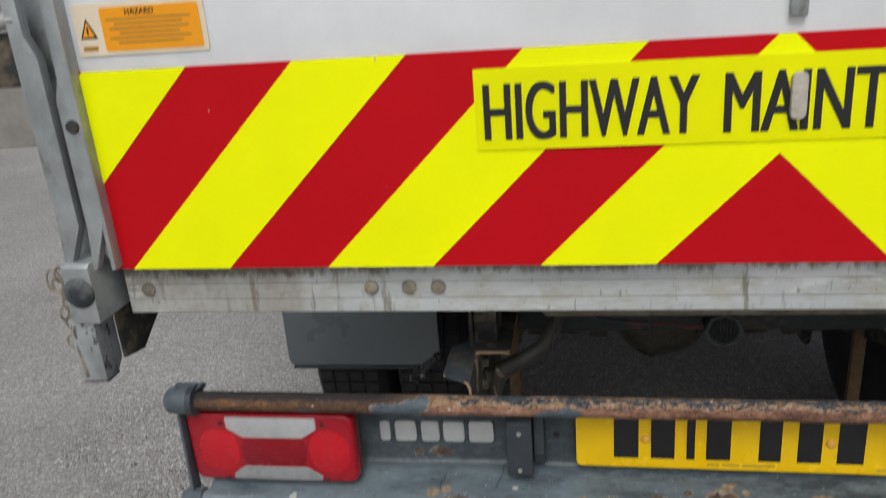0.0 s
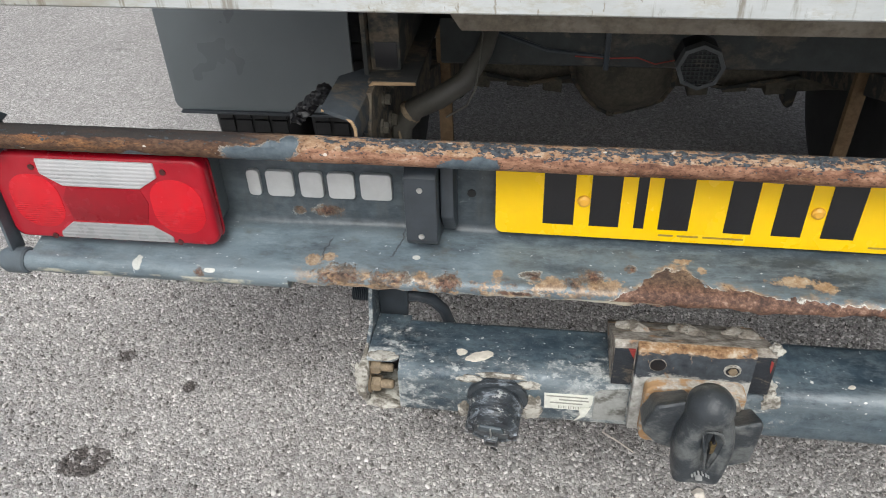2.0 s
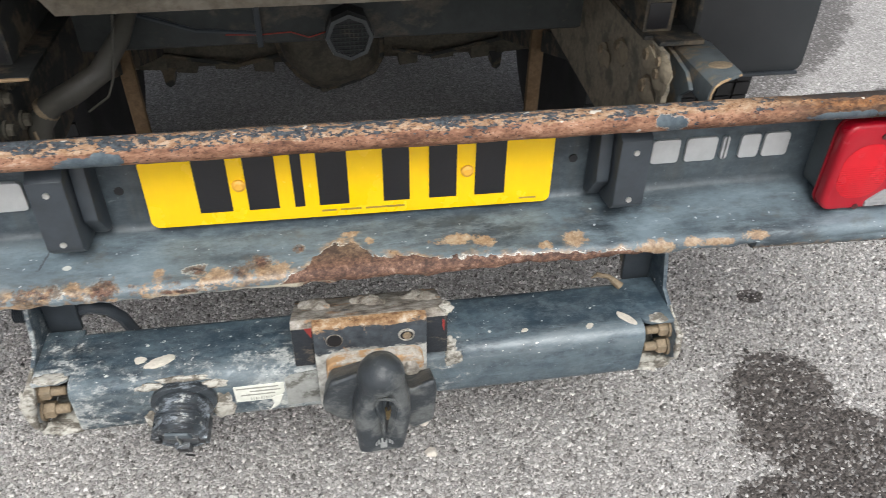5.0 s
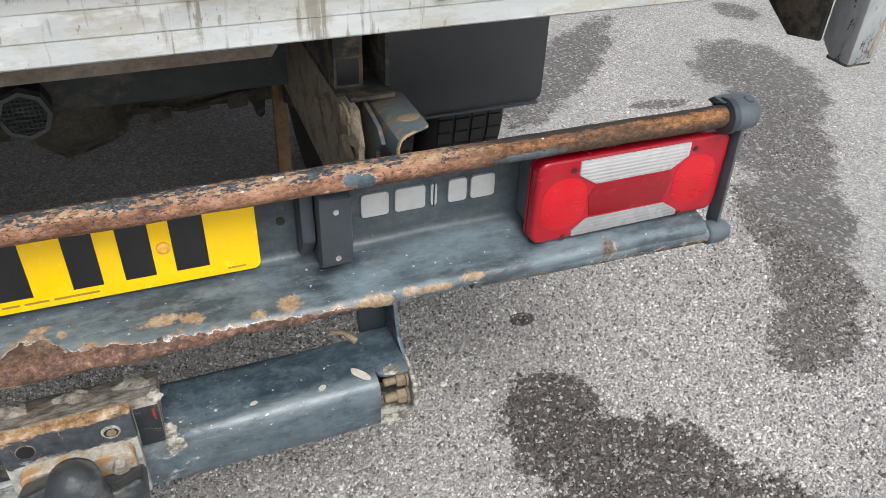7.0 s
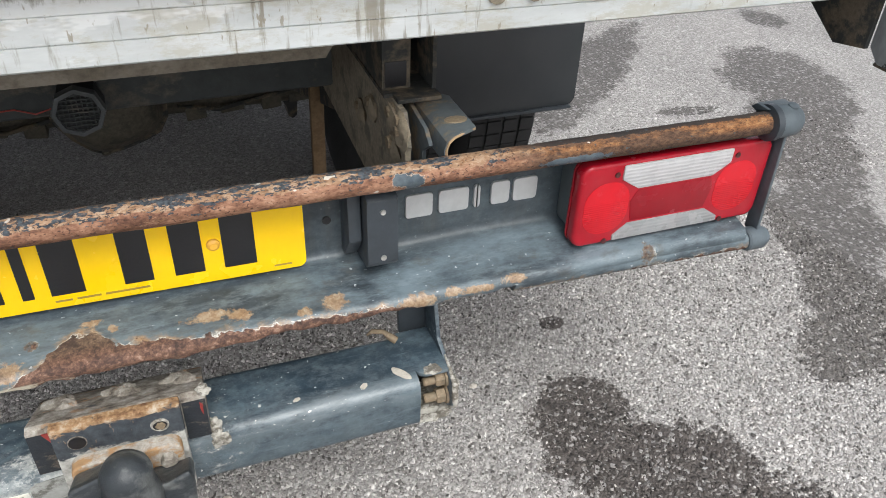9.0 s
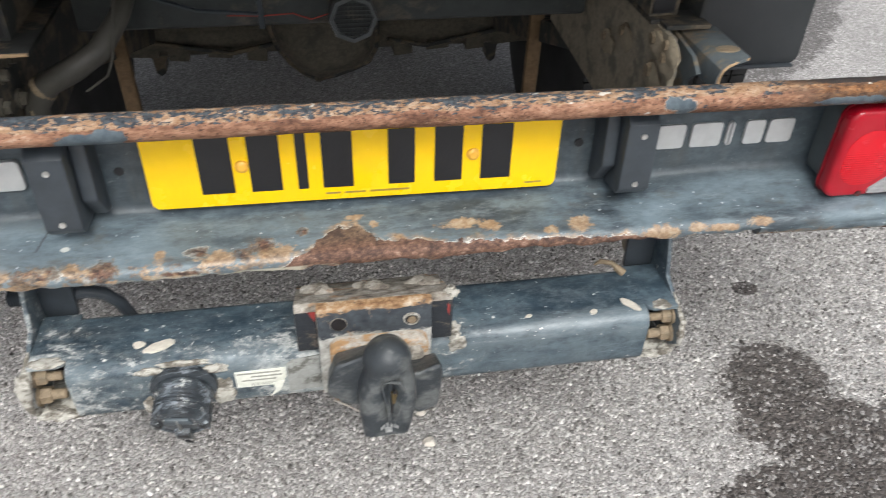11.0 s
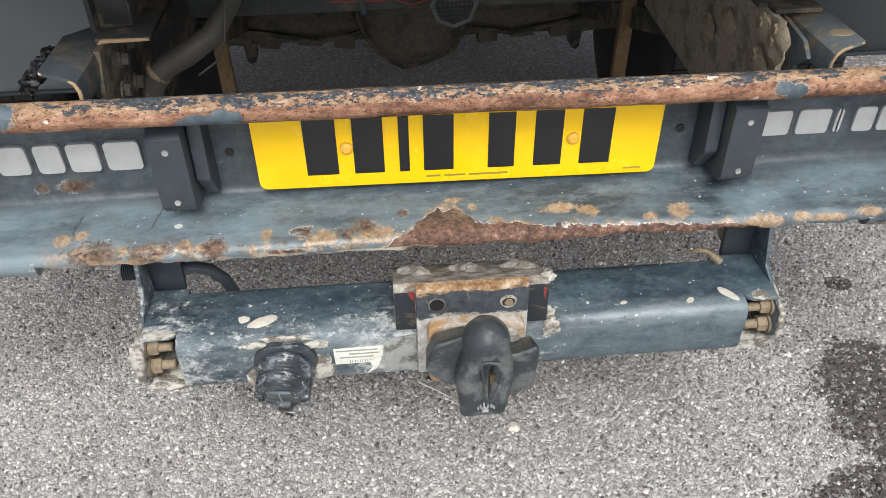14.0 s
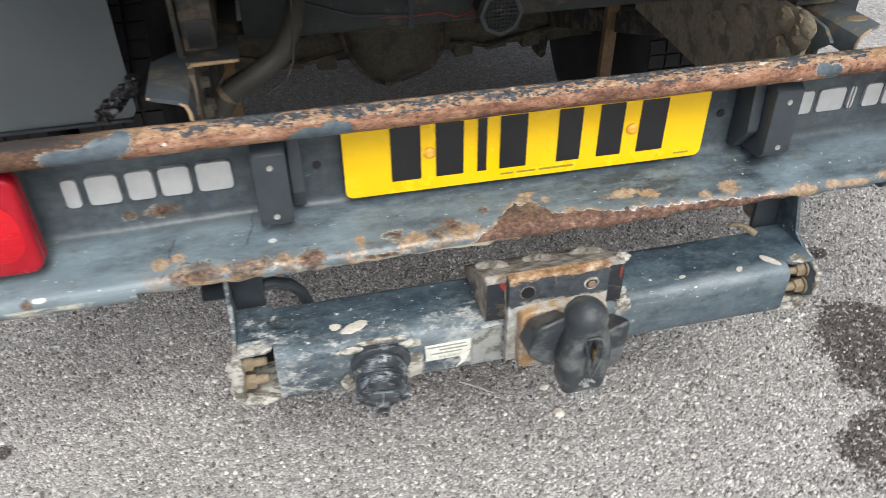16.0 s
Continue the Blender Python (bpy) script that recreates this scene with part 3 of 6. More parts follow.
FLAKED = grimy("flaked_black_paint", (0.022, 0.026, 0.032), (0.20, 0.16, 0.12), 0.12, 0.5, 55)
ASPHALT = asphalt()
CHIP = stone_chip()
RAIL = rusted_rail()
BUMPER = bumper_paint()
BEAM = beam_paint()
CORRODED = corroded_plate()
BANDED = front_plate()
RUSTY = grimy("rusty_flange", (0.40, 0.24, 0.12), (0.50, 0.47, 0.42), 0.45, 0.75, 40)
ALU = aluminium()
GALV = galvanised()
GALV_WORN = worn_galvanised()
YELLOW = sheeting("yellow_sheeting", (0.92, 0.96, 0.0))
YELLOW2 = sheeting("yellow_patch_sheeting", (0.84, 0.85, 0.0))
RED = sheeting("red_sheeting", (0.51, 0.004, 0.010))
# print black; also laid in for the darkness inside holes, slots and openings
INK = plain("black_ink", (0.012, 0.012, 0.014), 0.45, 0, 0.2)
PLATE = plain("plate_yellow", (0.88, 0.555, 0.0), 0.25, 0, 0.06, 30, 0.0001)
PLATE_CAP = plain("plate_cap", (0.80, 0.42, 0.05), 0.4, 0, 0.1)
BADGE = plain("badge_grey", (0.52, 0.53, 0.53), 0.4, 0.3, 0.15, 50)
BLACK_PLASTIC = plain("black_plastic", (0.036, 0.044, 0.053), 0.42, 0, 0.35, 40)
RUBBER = grimy("black_rubber", (0.036, 0.042, 0.048), (0.125, 0.132, 0.132), 0.38, 0.42, 30)
GREY_RUBBER = plain("grey_rubber", (0.085, 0.105, 0.12), 0.5, 0, 0.45, 28, 0.0008)
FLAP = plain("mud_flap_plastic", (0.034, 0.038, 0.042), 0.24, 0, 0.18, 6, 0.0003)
# left flap: paler, bluer base colour stands in for the sky it reflects
PALE_FLAP = plain("pale_flap_plastic", (0.145, 0.166, 0.176), 0.32, 0, 0.16, 6, 0.0004)
TYRE = plain("tyre_rubber", (0.02, 0.02, 0.021), 0.8, 0, 0.4, 40, 0.001)
STEEL = plain("zinc_screw", (0.55, 0.55, 0.53), 0.35, 0.8, 0.3, 200)
BOLT = grimy("dirty_bolt", (0.20, 0.16, 0.11), (0.29, 0.22, 0.145), 0.6, 0.7, 60)
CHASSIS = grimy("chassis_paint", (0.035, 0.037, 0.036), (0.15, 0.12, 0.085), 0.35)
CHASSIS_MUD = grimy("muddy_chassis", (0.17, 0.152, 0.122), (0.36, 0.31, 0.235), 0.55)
# right bracket's paint, brightened for the sky light that reaches it
LIT_BRACKET = grimy("lit_bracket_paint", (0.10, 0.118, 0.128), (0.22, 0.175, 0.12), 0.25)
AXLE = grimy("axle_dirt", (0.055, 0.051, 0.042), (0.115, 0.103, 0.080), 0.6)
SPRING = grimy("rusty_strap", (0.13, 0.08, 0.04), (0.20, 0.13, 0.07), 0.6)
CROSS = grimy("crossmember_paint", (0.045, 0.05, 0.05), (0.12, 0.105, 0.085), 0.2)
UNDER = grimy("underside_dirt", (0.22, 0.195, 0.16), (0.17, 0.145, 0.11), 0.5)
PANEL = plain("drop_side_panel", (0.72, 0.735, 0.75), 0.4, 0.2, 0.15, 8)
LAMP_BODY = plain("lamp_housing", (0.085, 0.10, 0.105), 0.5, 0, 0.3, 40)
RED_LENS = lens_plastic("red_lens", (0.36, 0.003, 0.014), 0.16, dust=0.07)
RED_DEEP = lens_plastic("deep_red_reflector", (0.25, 0.003, 0.011), 0.18, dust=0.04)
# brighter than the lens: glow of the inner reflectors put into the colour
RED_BRIGHT = lens_plastic("bright_red_lens", (0.55, 0.004, 0.014), 0.18, 90.0, 0.0, 0.618, 0.05)
CLEAR = lens_plastic("clear_lens", (0.46, 0.465, 0.475), 0.2, 55.0, dust=0.08)
SMOKED = lens_plastic("greyed_clear_lens", (0.27, 0.285, 0.29), 0.2, 55.0, dust=0.08)
ORANGE = plain("orange_label", (0.85, 0.33, 0.0), 0.4, 0, 0.06, 20)
CREAM = plain("cream_label", (0.70, 0.60, 0.45), 0.5, 0, 0.12, 30)
LABEL_TEXT = plain("faded_print", (0.40, 0.20, 0.02), 0.5)
WHITE_LABEL = plain("worn_white_label", (0.60, 0.60, 0.54), 0.5, 0, 0.25, 120)
GREY_TEXT = plain("grey_print", (0.25, 0.25, 0.22), 0.6)
RUBBER_PRINT = plain("worn_print", (0.30, 0.305, 0.30), 0.6)
SCREW_DARK = plain("dark_screw", (0.10, 0.03, 0.03), 0.4, 0.5)
MUD = plain("caked_mud", (0.30, 0.25, 0.18), 0.95, 0, 0.35, 90, 0.002)
ALARM_RIM = plain("alarm_rim", (0.075, 0.08, 0.083), 0.35, 0, 0.3)
PLATE_PRINT = plain("plate_print", (0.30, 0.20, 0.03), 0.5)
BARE = grimy("bare_grey_paint", (0.30, 0.305, 0.29), (0.12, 0.115, 0.10), 0.25, 0.7, 45)
PEBBLE = plain("pale_pebble", (0.55, 0.50, 0.44), 0.9, 0, 0.3, 120, 0.001)
SOCKET = scuffed_plastic()
GREASE = plain("greasy_steel", (0.16, 0.12, 0.06), 0.3, 0.7, 0.5, 60)
CHALK = plain("chalky_deposit", (0.52, 0.48, 0.41), 0.9, 0, 0.35, 90, 0.002)
CRUST = grimy("grey_crust", (0.47, 0.45, 0.40), (0.15, 0.13, 0.105), 0.42, 0.9, 70)
EDGE_RUST = plain("worn_tan_edge", (0.34, 0.23, 0.13), 0.8, 0, 0.35, 90)
RED_MARK = plain("faded_red_paint", (0.26, 0.030, 0.025), 0.6, 0, 0.45, 150)
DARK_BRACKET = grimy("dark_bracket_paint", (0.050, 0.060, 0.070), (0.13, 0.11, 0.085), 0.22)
HOSE = plain("hose_rubber", (0.070, 0.066, 0.056), 0.6, 0, 0.4, 50)
WIRE = plain("red_wire", (0.28, 0.035, 0.025), 0.5)
CONCRETE = plain("far_concrete", (0.25, 0.235, 0.215), 0.9, 0, 0.35, 4)


# ---------------------------------------------------------------- mesh helpers
def part(name, bm, material, parent=None, label="", smooth=True):
    """Link a bmesh as one mesh object, under a thing or a part."""
    bmesh.ops.recalc_face_normals(bm, faces=bm.faces)
    me = bpy.data.meshes.new(name)
    bm.to_mesh(me)
    bm.free()
    me.materials.append(material)
    if smooth:
        me.shade_smooth()
        me.set_sharp_from_angle(angle=radians(35))
    ob = new(name, me)
    ob.parent = parent
    if label:
        tagged(ob, label)
    return ob


def soften(bm, width, segments=2, sharp=40):
    if width > 0:
        edges = [e for e in bm.edges if len(e.link_faces) == 2 and e.calc_face_angle(0) > radians(sharp)]
        bmesh.ops.bevel(bm, geom=edges, offset=width, segments=segments, affect="EDGES", profile=0.6, clamp_overlap=True)
    return bm


def box(x0, x1, y0, y1, z0, z1, bevel=0.0, m=None):
    bm = bmesh.new()
    bmesh.ops.create_cube(bm, size=1.0)
    for v in bm.verts:
        v.co = Vector(((x0 + x1) / 2 + v.co.x * (x1 - x0), (y0 + y1) / 2 + v.co.y * (y1 - y0), (z0 + z1) / 2 + v.co.z * (z1 - z0)))
    soften(bm, bevel)
    if m is not None:
        bmesh.ops.transform(bm, matrix=m, verts=bm.verts)
    return bm


def prism(points, axis, a, b, bevel=0.0, segments=2):
    """A polygon drawn across an axis ("x": points are y, z; "y": x, z; "z": x, y), pulled from a to b."""
    def at(p, d):
        return {"x": (d, p[0], p[1]), "y": (p[0], d, p[1]), "z": (p[0], p[1], d)}[axis]
    bm = bmesh.new()
    lo = [bm.verts.new(at(p, a)) for p in points]
    hi = [bm.verts.new(at(p, b)) for p in points]
    bm.faces.new(lo), bm.faces.new(hi[::-1])
    n = len(points)
    for i in range(n):
        bm.faces.new((lo[i], lo[(i + 1) % n], hi[(i + 1) % n], hi[i]))
    bmesh.ops.recalc_face_normals(bm, faces=bm.faces)
    return soften(bm, bevel, segments)


def rounded(x0, x1, z0, z1, r, n=5):
    """The corners of a rounded rectangle, in order."""
    pts = []
    for cx, cz, a0 in ((x1 - r, z1 - r, 0), (x0 + r, z1 - r, 90), (x0 + r, z0 + r, 180), (x1 - r, z0 + r, 270)):
        for k in range(n + 1):
            a = radians(a0 + 90 * k / n)
            pts.append((cx + r * math.cos(a), cz + r * math.sin(a)))
    return pts


def disc(radius, n=24, cx=0.0, cz=0.0, sx=1.0, sz=1.0):
    return [(cx + radius * sx * math.cos(2 * math.pi * k / n), cz + radius * sz * math.sin(2 * math.pi * k / n)) for k in range(n)]


def tube(path, radius, sides=12, caps=True, wob=0.0, seed=0.0):
    """A round bar along a line of points; radius may be a list."""
    bm = bmesh.new()
    pts = [Vector(p) for p in path]
    rings = []
    side = None
    for i, p in enumerate(pts):
        d = (pts[min(i + 1, len(pts) - 1)] - pts[max(i - 1, 0)]).normalized()
        if side is None:
            side = d.orthogonal().normalized()
        side = (side - d * side.dot(d)).normalized()
        up = d.cross(side)
        r = radius[i] if isinstance(radius, (list, tuple)) else radius
        ring = []
        for k in range(sides):
            a = 2 * math.pi * k / sides
            n = side * math.cos(a) + up * math.sin(a)
            q = p + n * r
            if wob:
                q += n * wob * noise.noise(q * 40 + Vector((seed, 0, 0)))
            ring.append(bm.verts.new(q))
        rings.append(ring)
    for a, b in zip(rings, rings[1:]):
        for k in range(sides):
            bm.faces.new((a[k], a[(k + 1) % sides], b[(k + 1) % sides], b[k]))
    if caps:
        bm.faces.new(rings[0][::-1]), bm.faces.new(rings[-1])
    return bm


def lathe(profile, base, axis=(0, 0, 1), sides=32, caps=True):
    """Turn (radius, height) pairs round an axis through base."""
    q = Vector((0, 0, 1)).rotation_difference(Vector(axis).normalized()).to_matrix()
    bm = bmesh.new()
    rings = []
    for r, h in profile:
        rings.append([bm.verts.new(Vector(base) + q @ Vector((max(r, 1e-5) * math.cos(2 * math.pi * k / sides), max(r, 1e-5) * math.sin(2 * math.pi * k / sides), h))) for k in range(sides)])
    for a, b in zip(rings, rings[1:]):
        for k in range(sides):
            bm.faces.new((a[k], a[(k + 1) % sides], b[(k + 1) % sides], b[k]))
    if caps:
        bm.faces.new(rings[0][::-1]), bm.faces.new(rings[-1])
    return bm


def stack(rows, sides=28):
    """Sections piled upwards: (x, y, z, half width, half depth, squareness)."""
    bm = bmesh.new()
    rings = []
    for x, y, z, hx, hy, sq in rows:
        ring = []
        for k in range(sides):
            t = 2 * math.pi * k / sides
            c, s = math.cos(t), math.sin(t)
            p = 2.0 / (2.0 + 4.0 * sq)
            ring.append(bm.verts.new((x + hx * math.copysign(abs(c) ** p, c), y + hy * math.copysign(abs(s) ** p, s), z)))
        rings.append(ring)
    for a, b in zip(rings, rings[1:]):
        for k in range(sides):
            bm.faces.new((a[k], a[(k + 1) % sides], b[(k + 1) % sides], b[k]))
    bm.faces.new(rings[0][::-1]), bm.faces.new(rings[-1])
    return bm


def sheet_sweep(line, xs, thick, shift=None):
    """A folded sheet: a (y, z) line swept along x, with thickness. shift(x, y, z, s) moves a point; s runs 0 to 1 along the line."""
    bm = bmesh.new()
    n = len(line)
    normals = []
    for i in range(n):
        a, b = Vector(line[max(i - 1, 0)]), Vector(line[min(i + 1, n - 1)])
        d = (b - a).normalized()
        normals.append(Vector((-d.y, d.x)))
    front, rear = [], []
    for x in xs:
        f, r = [], []
        for i, (y, z) in enumerate(line):
            p = Vector((x, y, z))
            if shift:
                p = p + Vector(shift(x, y, z, i / (n - 1)))
            f.append(bm.verts.new(p))
            r.append(bm.verts.new(p + Vector((0, normals[i].x * thick, normals[i].y * thick))))
        front.append(f), rear.append(r)
    for i in range(len(xs) - 1):
        for j in range(n - 1):
            bm.faces.new((front[i][j], front[i + 1][j], front[i + 1][j + 1], front[i][j + 1]))
            bm.faces.new((rear[i][j], rear[i][j + 1], rear[i + 1][j + 1], rear[i + 1][j]))
        for j in (0, n - 1):
            bm.faces.new((front[i][j], rear[i][j], rear[i + 1][j], front[i + 1][j]))
    for i in (0, len(xs) - 1):
        for j in range(n - 1):
            bm.faces.new((front[i][j], front[i][j + 1], rear[i][j + 1], rear[i][j]))
    return bm


def merge(*bms):
    """Several meshes of one part in one bmesh."""
    out = bmesh.new()
    for b in bms:
        me = bpy.data.meshes.new("piece")
        b.to_mesh(me)
        b.free()
        out.from_mesh(me)
        bpy.data.meshes.remove(me)
    return out


def hexbolt(at, axis, radius, height, washer=0.0):
    pieces = [lathe([(radius, 0), (radius, height * 0.85), (radius * 0.85, height)], at, axis, 6)]
    if washer:
        pieces.append(lathe([(washer, -0.001), (washer, 0.0025)], at, axis, 16))
    return merge(*pieces)


def span(a, b, n):
    return [a + (b - a) * k / n for k in range(n + 1)]


def lump(x, y, z, rx, ry, rz, seed):
    """A rough crust of dried dirt."""
    bm = bmesh.new()
    bmesh.ops.create_icosphere(bm, subdivisions=3, radius=1.0)
    for v in bm.verts:
        q = v.co * (1 + 0.45 * noise.noise(v.co * 1.8 + Vector((seed, 0, 0))) + 0.25 * noise.noise(v.co * 5 + Vector((0, seed, 0))))
        v.co = Vector((x + q.x * rx, y + q.y * ry, z + q.z * rz))
    return bm


# ---------------------------------------------------------------- ground and distance
bm = bmesh.new()
bmesh.ops.create_grid(bm, x_segments=60, y_segments=60, size=1.0)
for v in bm.verts:
    v.co.x, v.co.y = math.copysign(abs(v.co.x) ** 4 * 900, v.co.x), math.copysign(abs(v.co.y) ** 4 * 900, v.co.y)
ground = part("ground", bm, ASPHALT)
tagged(ground, "worn grey asphalt yard with pale stone chips and damp patches", "asphalt", kind="structure")

def stone_chips(count, x0, x1, y0, y1, seed, fade=0.0):
    """Angular chips bedded in the surface, as one mesh."""
    rng = np.random.default_rng(seed)
    n = 4
    cx, cy = rng.uniform(x0, x1, count), y0 + (y1 - y0) * rng.beta(1.0, 1.0 + fade, count)
    size = rng.lognormal(math.log(0.0033), 0.36, count).clip(0.0015, 0.0075)
    spin, stretch = rng.uniform(0, 2 * np.pi, count), rng.uniform(0.55, 1.0, count)
    lift, tx, ty = rng.uniform(0.0006, 0.0030, count), rng.normal(0, 0.60, count), rng.normal(0, 0.60, count)
    ang = np.arange(n)[None] * 2 * np.pi / n + rng.uniform(-0.5, 0.5, (count, n))
    rad = size[:, None] * rng.uniform(0.75, 1.15, (count, n))
    verts = np.zeros((count, 2 * n, 3))
    for ring, (k, up) in enumerate(((1.0, 0.0), (0.86, 1.0))):
        u, v = rad * k * np.cos(ang), rad * k * np.sin(ang) * stretch[:, None]
        px = u * np.cos(spin)[:, None] - v * np.sin(spin)[:, None]
        py = u * np.sin(spin)[:, None] + v * np.cos(spin)[:, None]
        verts[:, ring * n:(ring + 1) * n, 0] = cx[:, None] + px
        verts[:, ring * n:(ring + 1) * n, 1] = cy[:, None] + py
        verts[:, ring * n:(ring + 1) * n, 2] = up * (lift[:, None] + px * tx[:, None] + py * ty[:, None]) - (1 - up) * 0.002
    start = (np.arange(count) * 2 * n)[:, None]
    quads = np.concatenate([start + np.array([[i, (i + 1) % n, n + (i + 1) % n, n + i]]) for i in range(n)], 1).reshape(-1, 4)
    tops = (start + np.arange(n, 2 * n)[None]).reshape(-1, n)
    me = bpy.data.meshes.new("stone_chips")
    me.vertices.add(count * 2 * n)
    me.vertices.foreach_set("co", verts.ravel())
    me.loops.add(quads.size + tops.size)
    me.loops.foreach_set("vertex_index", np.concatenate([quads.ravel(), tops.ravel()]).astype(np.int32))
    me.polygons.add(len(quads) + len(tops))
    me.polygons.foreach_set("loop_start", np.concatenate([np.arange(len(quads)) * 4, quads.size + np.arange(len(tops)) * n]).astype(np.int32))
    me.update(calc_edges=True)
    me.validate()
    me.materials.append(CHIP)
    ob = new("stone_chips", me)
    ob.parent = ground
    return tagged(ob, "pale angular stone chips bedded in the asphalt", kind="stuff")


stone_chips(115000, -1.55, 1.75, -0.60, 0.75, 3)
stone_chips(11000, -1.9, 2.4, 0.70, 1.35, 4, 1.2)

def pebble(x, y, r, seed, label):
    bm = bmesh.new()
    bmesh.ops.create_icosphere(bm, subdivisions=2, radius=1.0)
    for v in bm.verts:
        q = v.co * (1 + 0.45 * noise.noise(v.co * 1.3 + Vector((seed, 0, 0))))
        v.co = Vector((q.x * r, q.y * r * 0.8, max(q.z * r * 0.55, -r * 0.3)))
    ob = part("pebble", bm, PEBBLE)
    ob.location = (x, y, r * 0.3)
    return tagged(ob, label, "stone", "loose pebbles")


for k, (x, y, r) in enumerate(((0.103, 0.030, 0.012), (0.098, 0.100, 0.009), (0.30, -0.12, 0.007), (-0.42, -0.10, 0.007), (0.62, 0.22, 0.008), (-0.70, -0.16, 0.007))):
    pebble(x, y, r, 11.0 * k, "pale chalky stone lying loose on asphalt" if k < 2 else "small grey pebble lying loose on asphalt")
twig = part("twig", tube([(-0.055, 0.195, 0.006), (-0.052, 0.165, 0.007), (-0.060, 0.150, 0.006), (-0.030, 0.128, 0.007), (-0.004, 0.108, 0.005)], [0.0012, 0.0015, 0.0017, 0.0016, 0.001], 6), PEBBLE)
tagged(twig, "thin dry bent twig lying on asphalt", "twig")

wall = part("wall_far", box(-30, -5.7, 6.15, 6.4, 0, 2.2, 0.01), CONCRETE)
tagged(wall, "plain grey-brown concrete yard wall", "wall", kind="structure")

# ---------------------------------------------------------------- the truck
truck = new("truck")
tagged(truck, "parked dropside truck with rusty rear bumper and tow bar", "truck")

# rear bumper: rail, folded channel, end caps
RAIL_Y, RAIL_Z, RAIL_R = -0.055, 0.7085, 0.0165
rail_path = [(x, RAIL_Y, RAIL_Z - 0.006 * x) for x in span(-0.915, 0.930, 150)]
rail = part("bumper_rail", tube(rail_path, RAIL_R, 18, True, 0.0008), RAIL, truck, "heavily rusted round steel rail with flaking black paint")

LIP_Y, LIP_Z, LIP_R = -0.062, 0.518, 0.014
line = [(-0.048, 0.695), (-0.03, 0.690), (-0.008, 0.683), (0.010, 0.675), (0.018, 0.664), (0.018, 0.64), (0.018, 0.60), (0.018, 0.565), (0.0165, 0.558), (0.012, 0.5525), (0.0, 0.549), (-0.02, 0.543), (-0.04, 0.537)]
line += [(LIP_Y + LIP_R * math.cos(radians(a)), LIP_Z + LIP_R * math.sin(radians(a))) for a in (95, 120, 145, 170, 190, 210)]


def worn(x, y, z, s):
    """Dents, and a ragged torn lower lip between the lamps."""
    d = 0.0016 * noise.noise((x * 6, y * 8, z * 8))
    dy = dz = 0.0
    if s > 0.87 and abs(x) < 0.56:
        k = (s - 0.87) / 0.13
        dz = k * (0.004 * noise.noise((x * 55, 3, 1)) + 0.004 * noise.noise((x * 16, 7, 1)) + 0.002)
        dy = k * 0.003 * noise.noise((x * 40, 5, 2))
    return (0, d + dy, d + dz)


channel = part("bumper_channel", sheet_sweep(line, span(-0.905, 0.920, 320), 0.003, worn), BUMPER, truck, "dark blue-grey painted steel channel with rusted lower lip")
for s in (-1, 1):
    out = 0.018 if s > 0 else 0.0
    top_z, low_z = RAIL_Z - 0.006 * s, LIP_Z - (0.016 if s > 0 else 0.0)
    part("lower_tube", tube([(s * x, LIP_Y, LIP_Z - 0.003 - (0.013 if s > 0 else -0.003) * (x - 0.53) / 0.4) for x in span(0.53, 0.93 + out, 30)], 0.0150, 14, True, 0.0008, s), BUMPER, truck)
    cap = part("end_cap", lathe([(0.019, 0), (0.0235, 0.004), (0.0245, 0.025), (0.0230, 0.042), (0.017, 0.050), (0.006, 0.052)], (s * (0.897 + out), RAIL_Y, top_z), (s, 0, 0), 20), GREY_RUBBER, truck, "weathered grey rubber end cap")
    part("collar", lathe([(0.0205, 0), (0.0265, 0.002), (0.0265, 0.012), (0.021, 0.014)], (s * (0.892 + out), RAIL_Y, top_z), (s, 0, 0), 20), BLACK_PLASTIC, cap)
    part("tab", prism([(RAIL_Y - 0.004, top_z + 0.022), (RAIL_Y + 0.022, top_z + 0.022), (RAIL_Y + 0.034, top_z + 0.012), (RAIL_Y + 0.02, top_z + 0.010)], "x", s * (0.888 + out), s * (0.938 + out), 0.003), GREY_RUBBER, cap)
    part("rivet", lathe([(0.008, 0), (0.008, 0.002), (0.004, 0.004)], (s * (0.93 + out), RAIL_Y - 0.004, top_z + 0.023), (0, -0.2, 1), 14), GREY_RUBBER, cap)
    low = part("end_cap", lathe([(0.0165, 0), (0.019, 0.003), (0.019, 0.03), (0.014, 0.04), (0.004, 0.042)], (s * (0.912 + out), LIP_Y, low_z), (s, 0, 0), 18), GREY_RUBBER, truck, "weathered grey rubber end cap")
    part("end_strap", prism([(-0.067, low_z + 0.01), (-0.040, low_z + 0.01), (-0.038, 0.693), (-0.062, 0.693)], "x", s * (0.9285 + out), s * (0.9335 + out), 0.0015), GREY_RUBBER, truck)

# number plate, fixing caps, plain bars for its characters
plate = part("number_plate", prism(rounded(-0.2570, 0.2570, 0.558, 0.669, 0.010), "y", 0.0, 0.004, 0.0008), PLATE, truck, "yellow reflective number plate")
for x, w in ((-0.175, 0.040), (-0.116, 0.038), (-0.0715, 0.013), (-0.028, 0.038), (0.052, 0.034), (0.112, 0.036), (0.174, 0.040)):
    part("character_bar", box(x - w / 2, x + w / 2, -0.0012, 0.002, 0.577, 0.656, 0.0004), INK, plate)
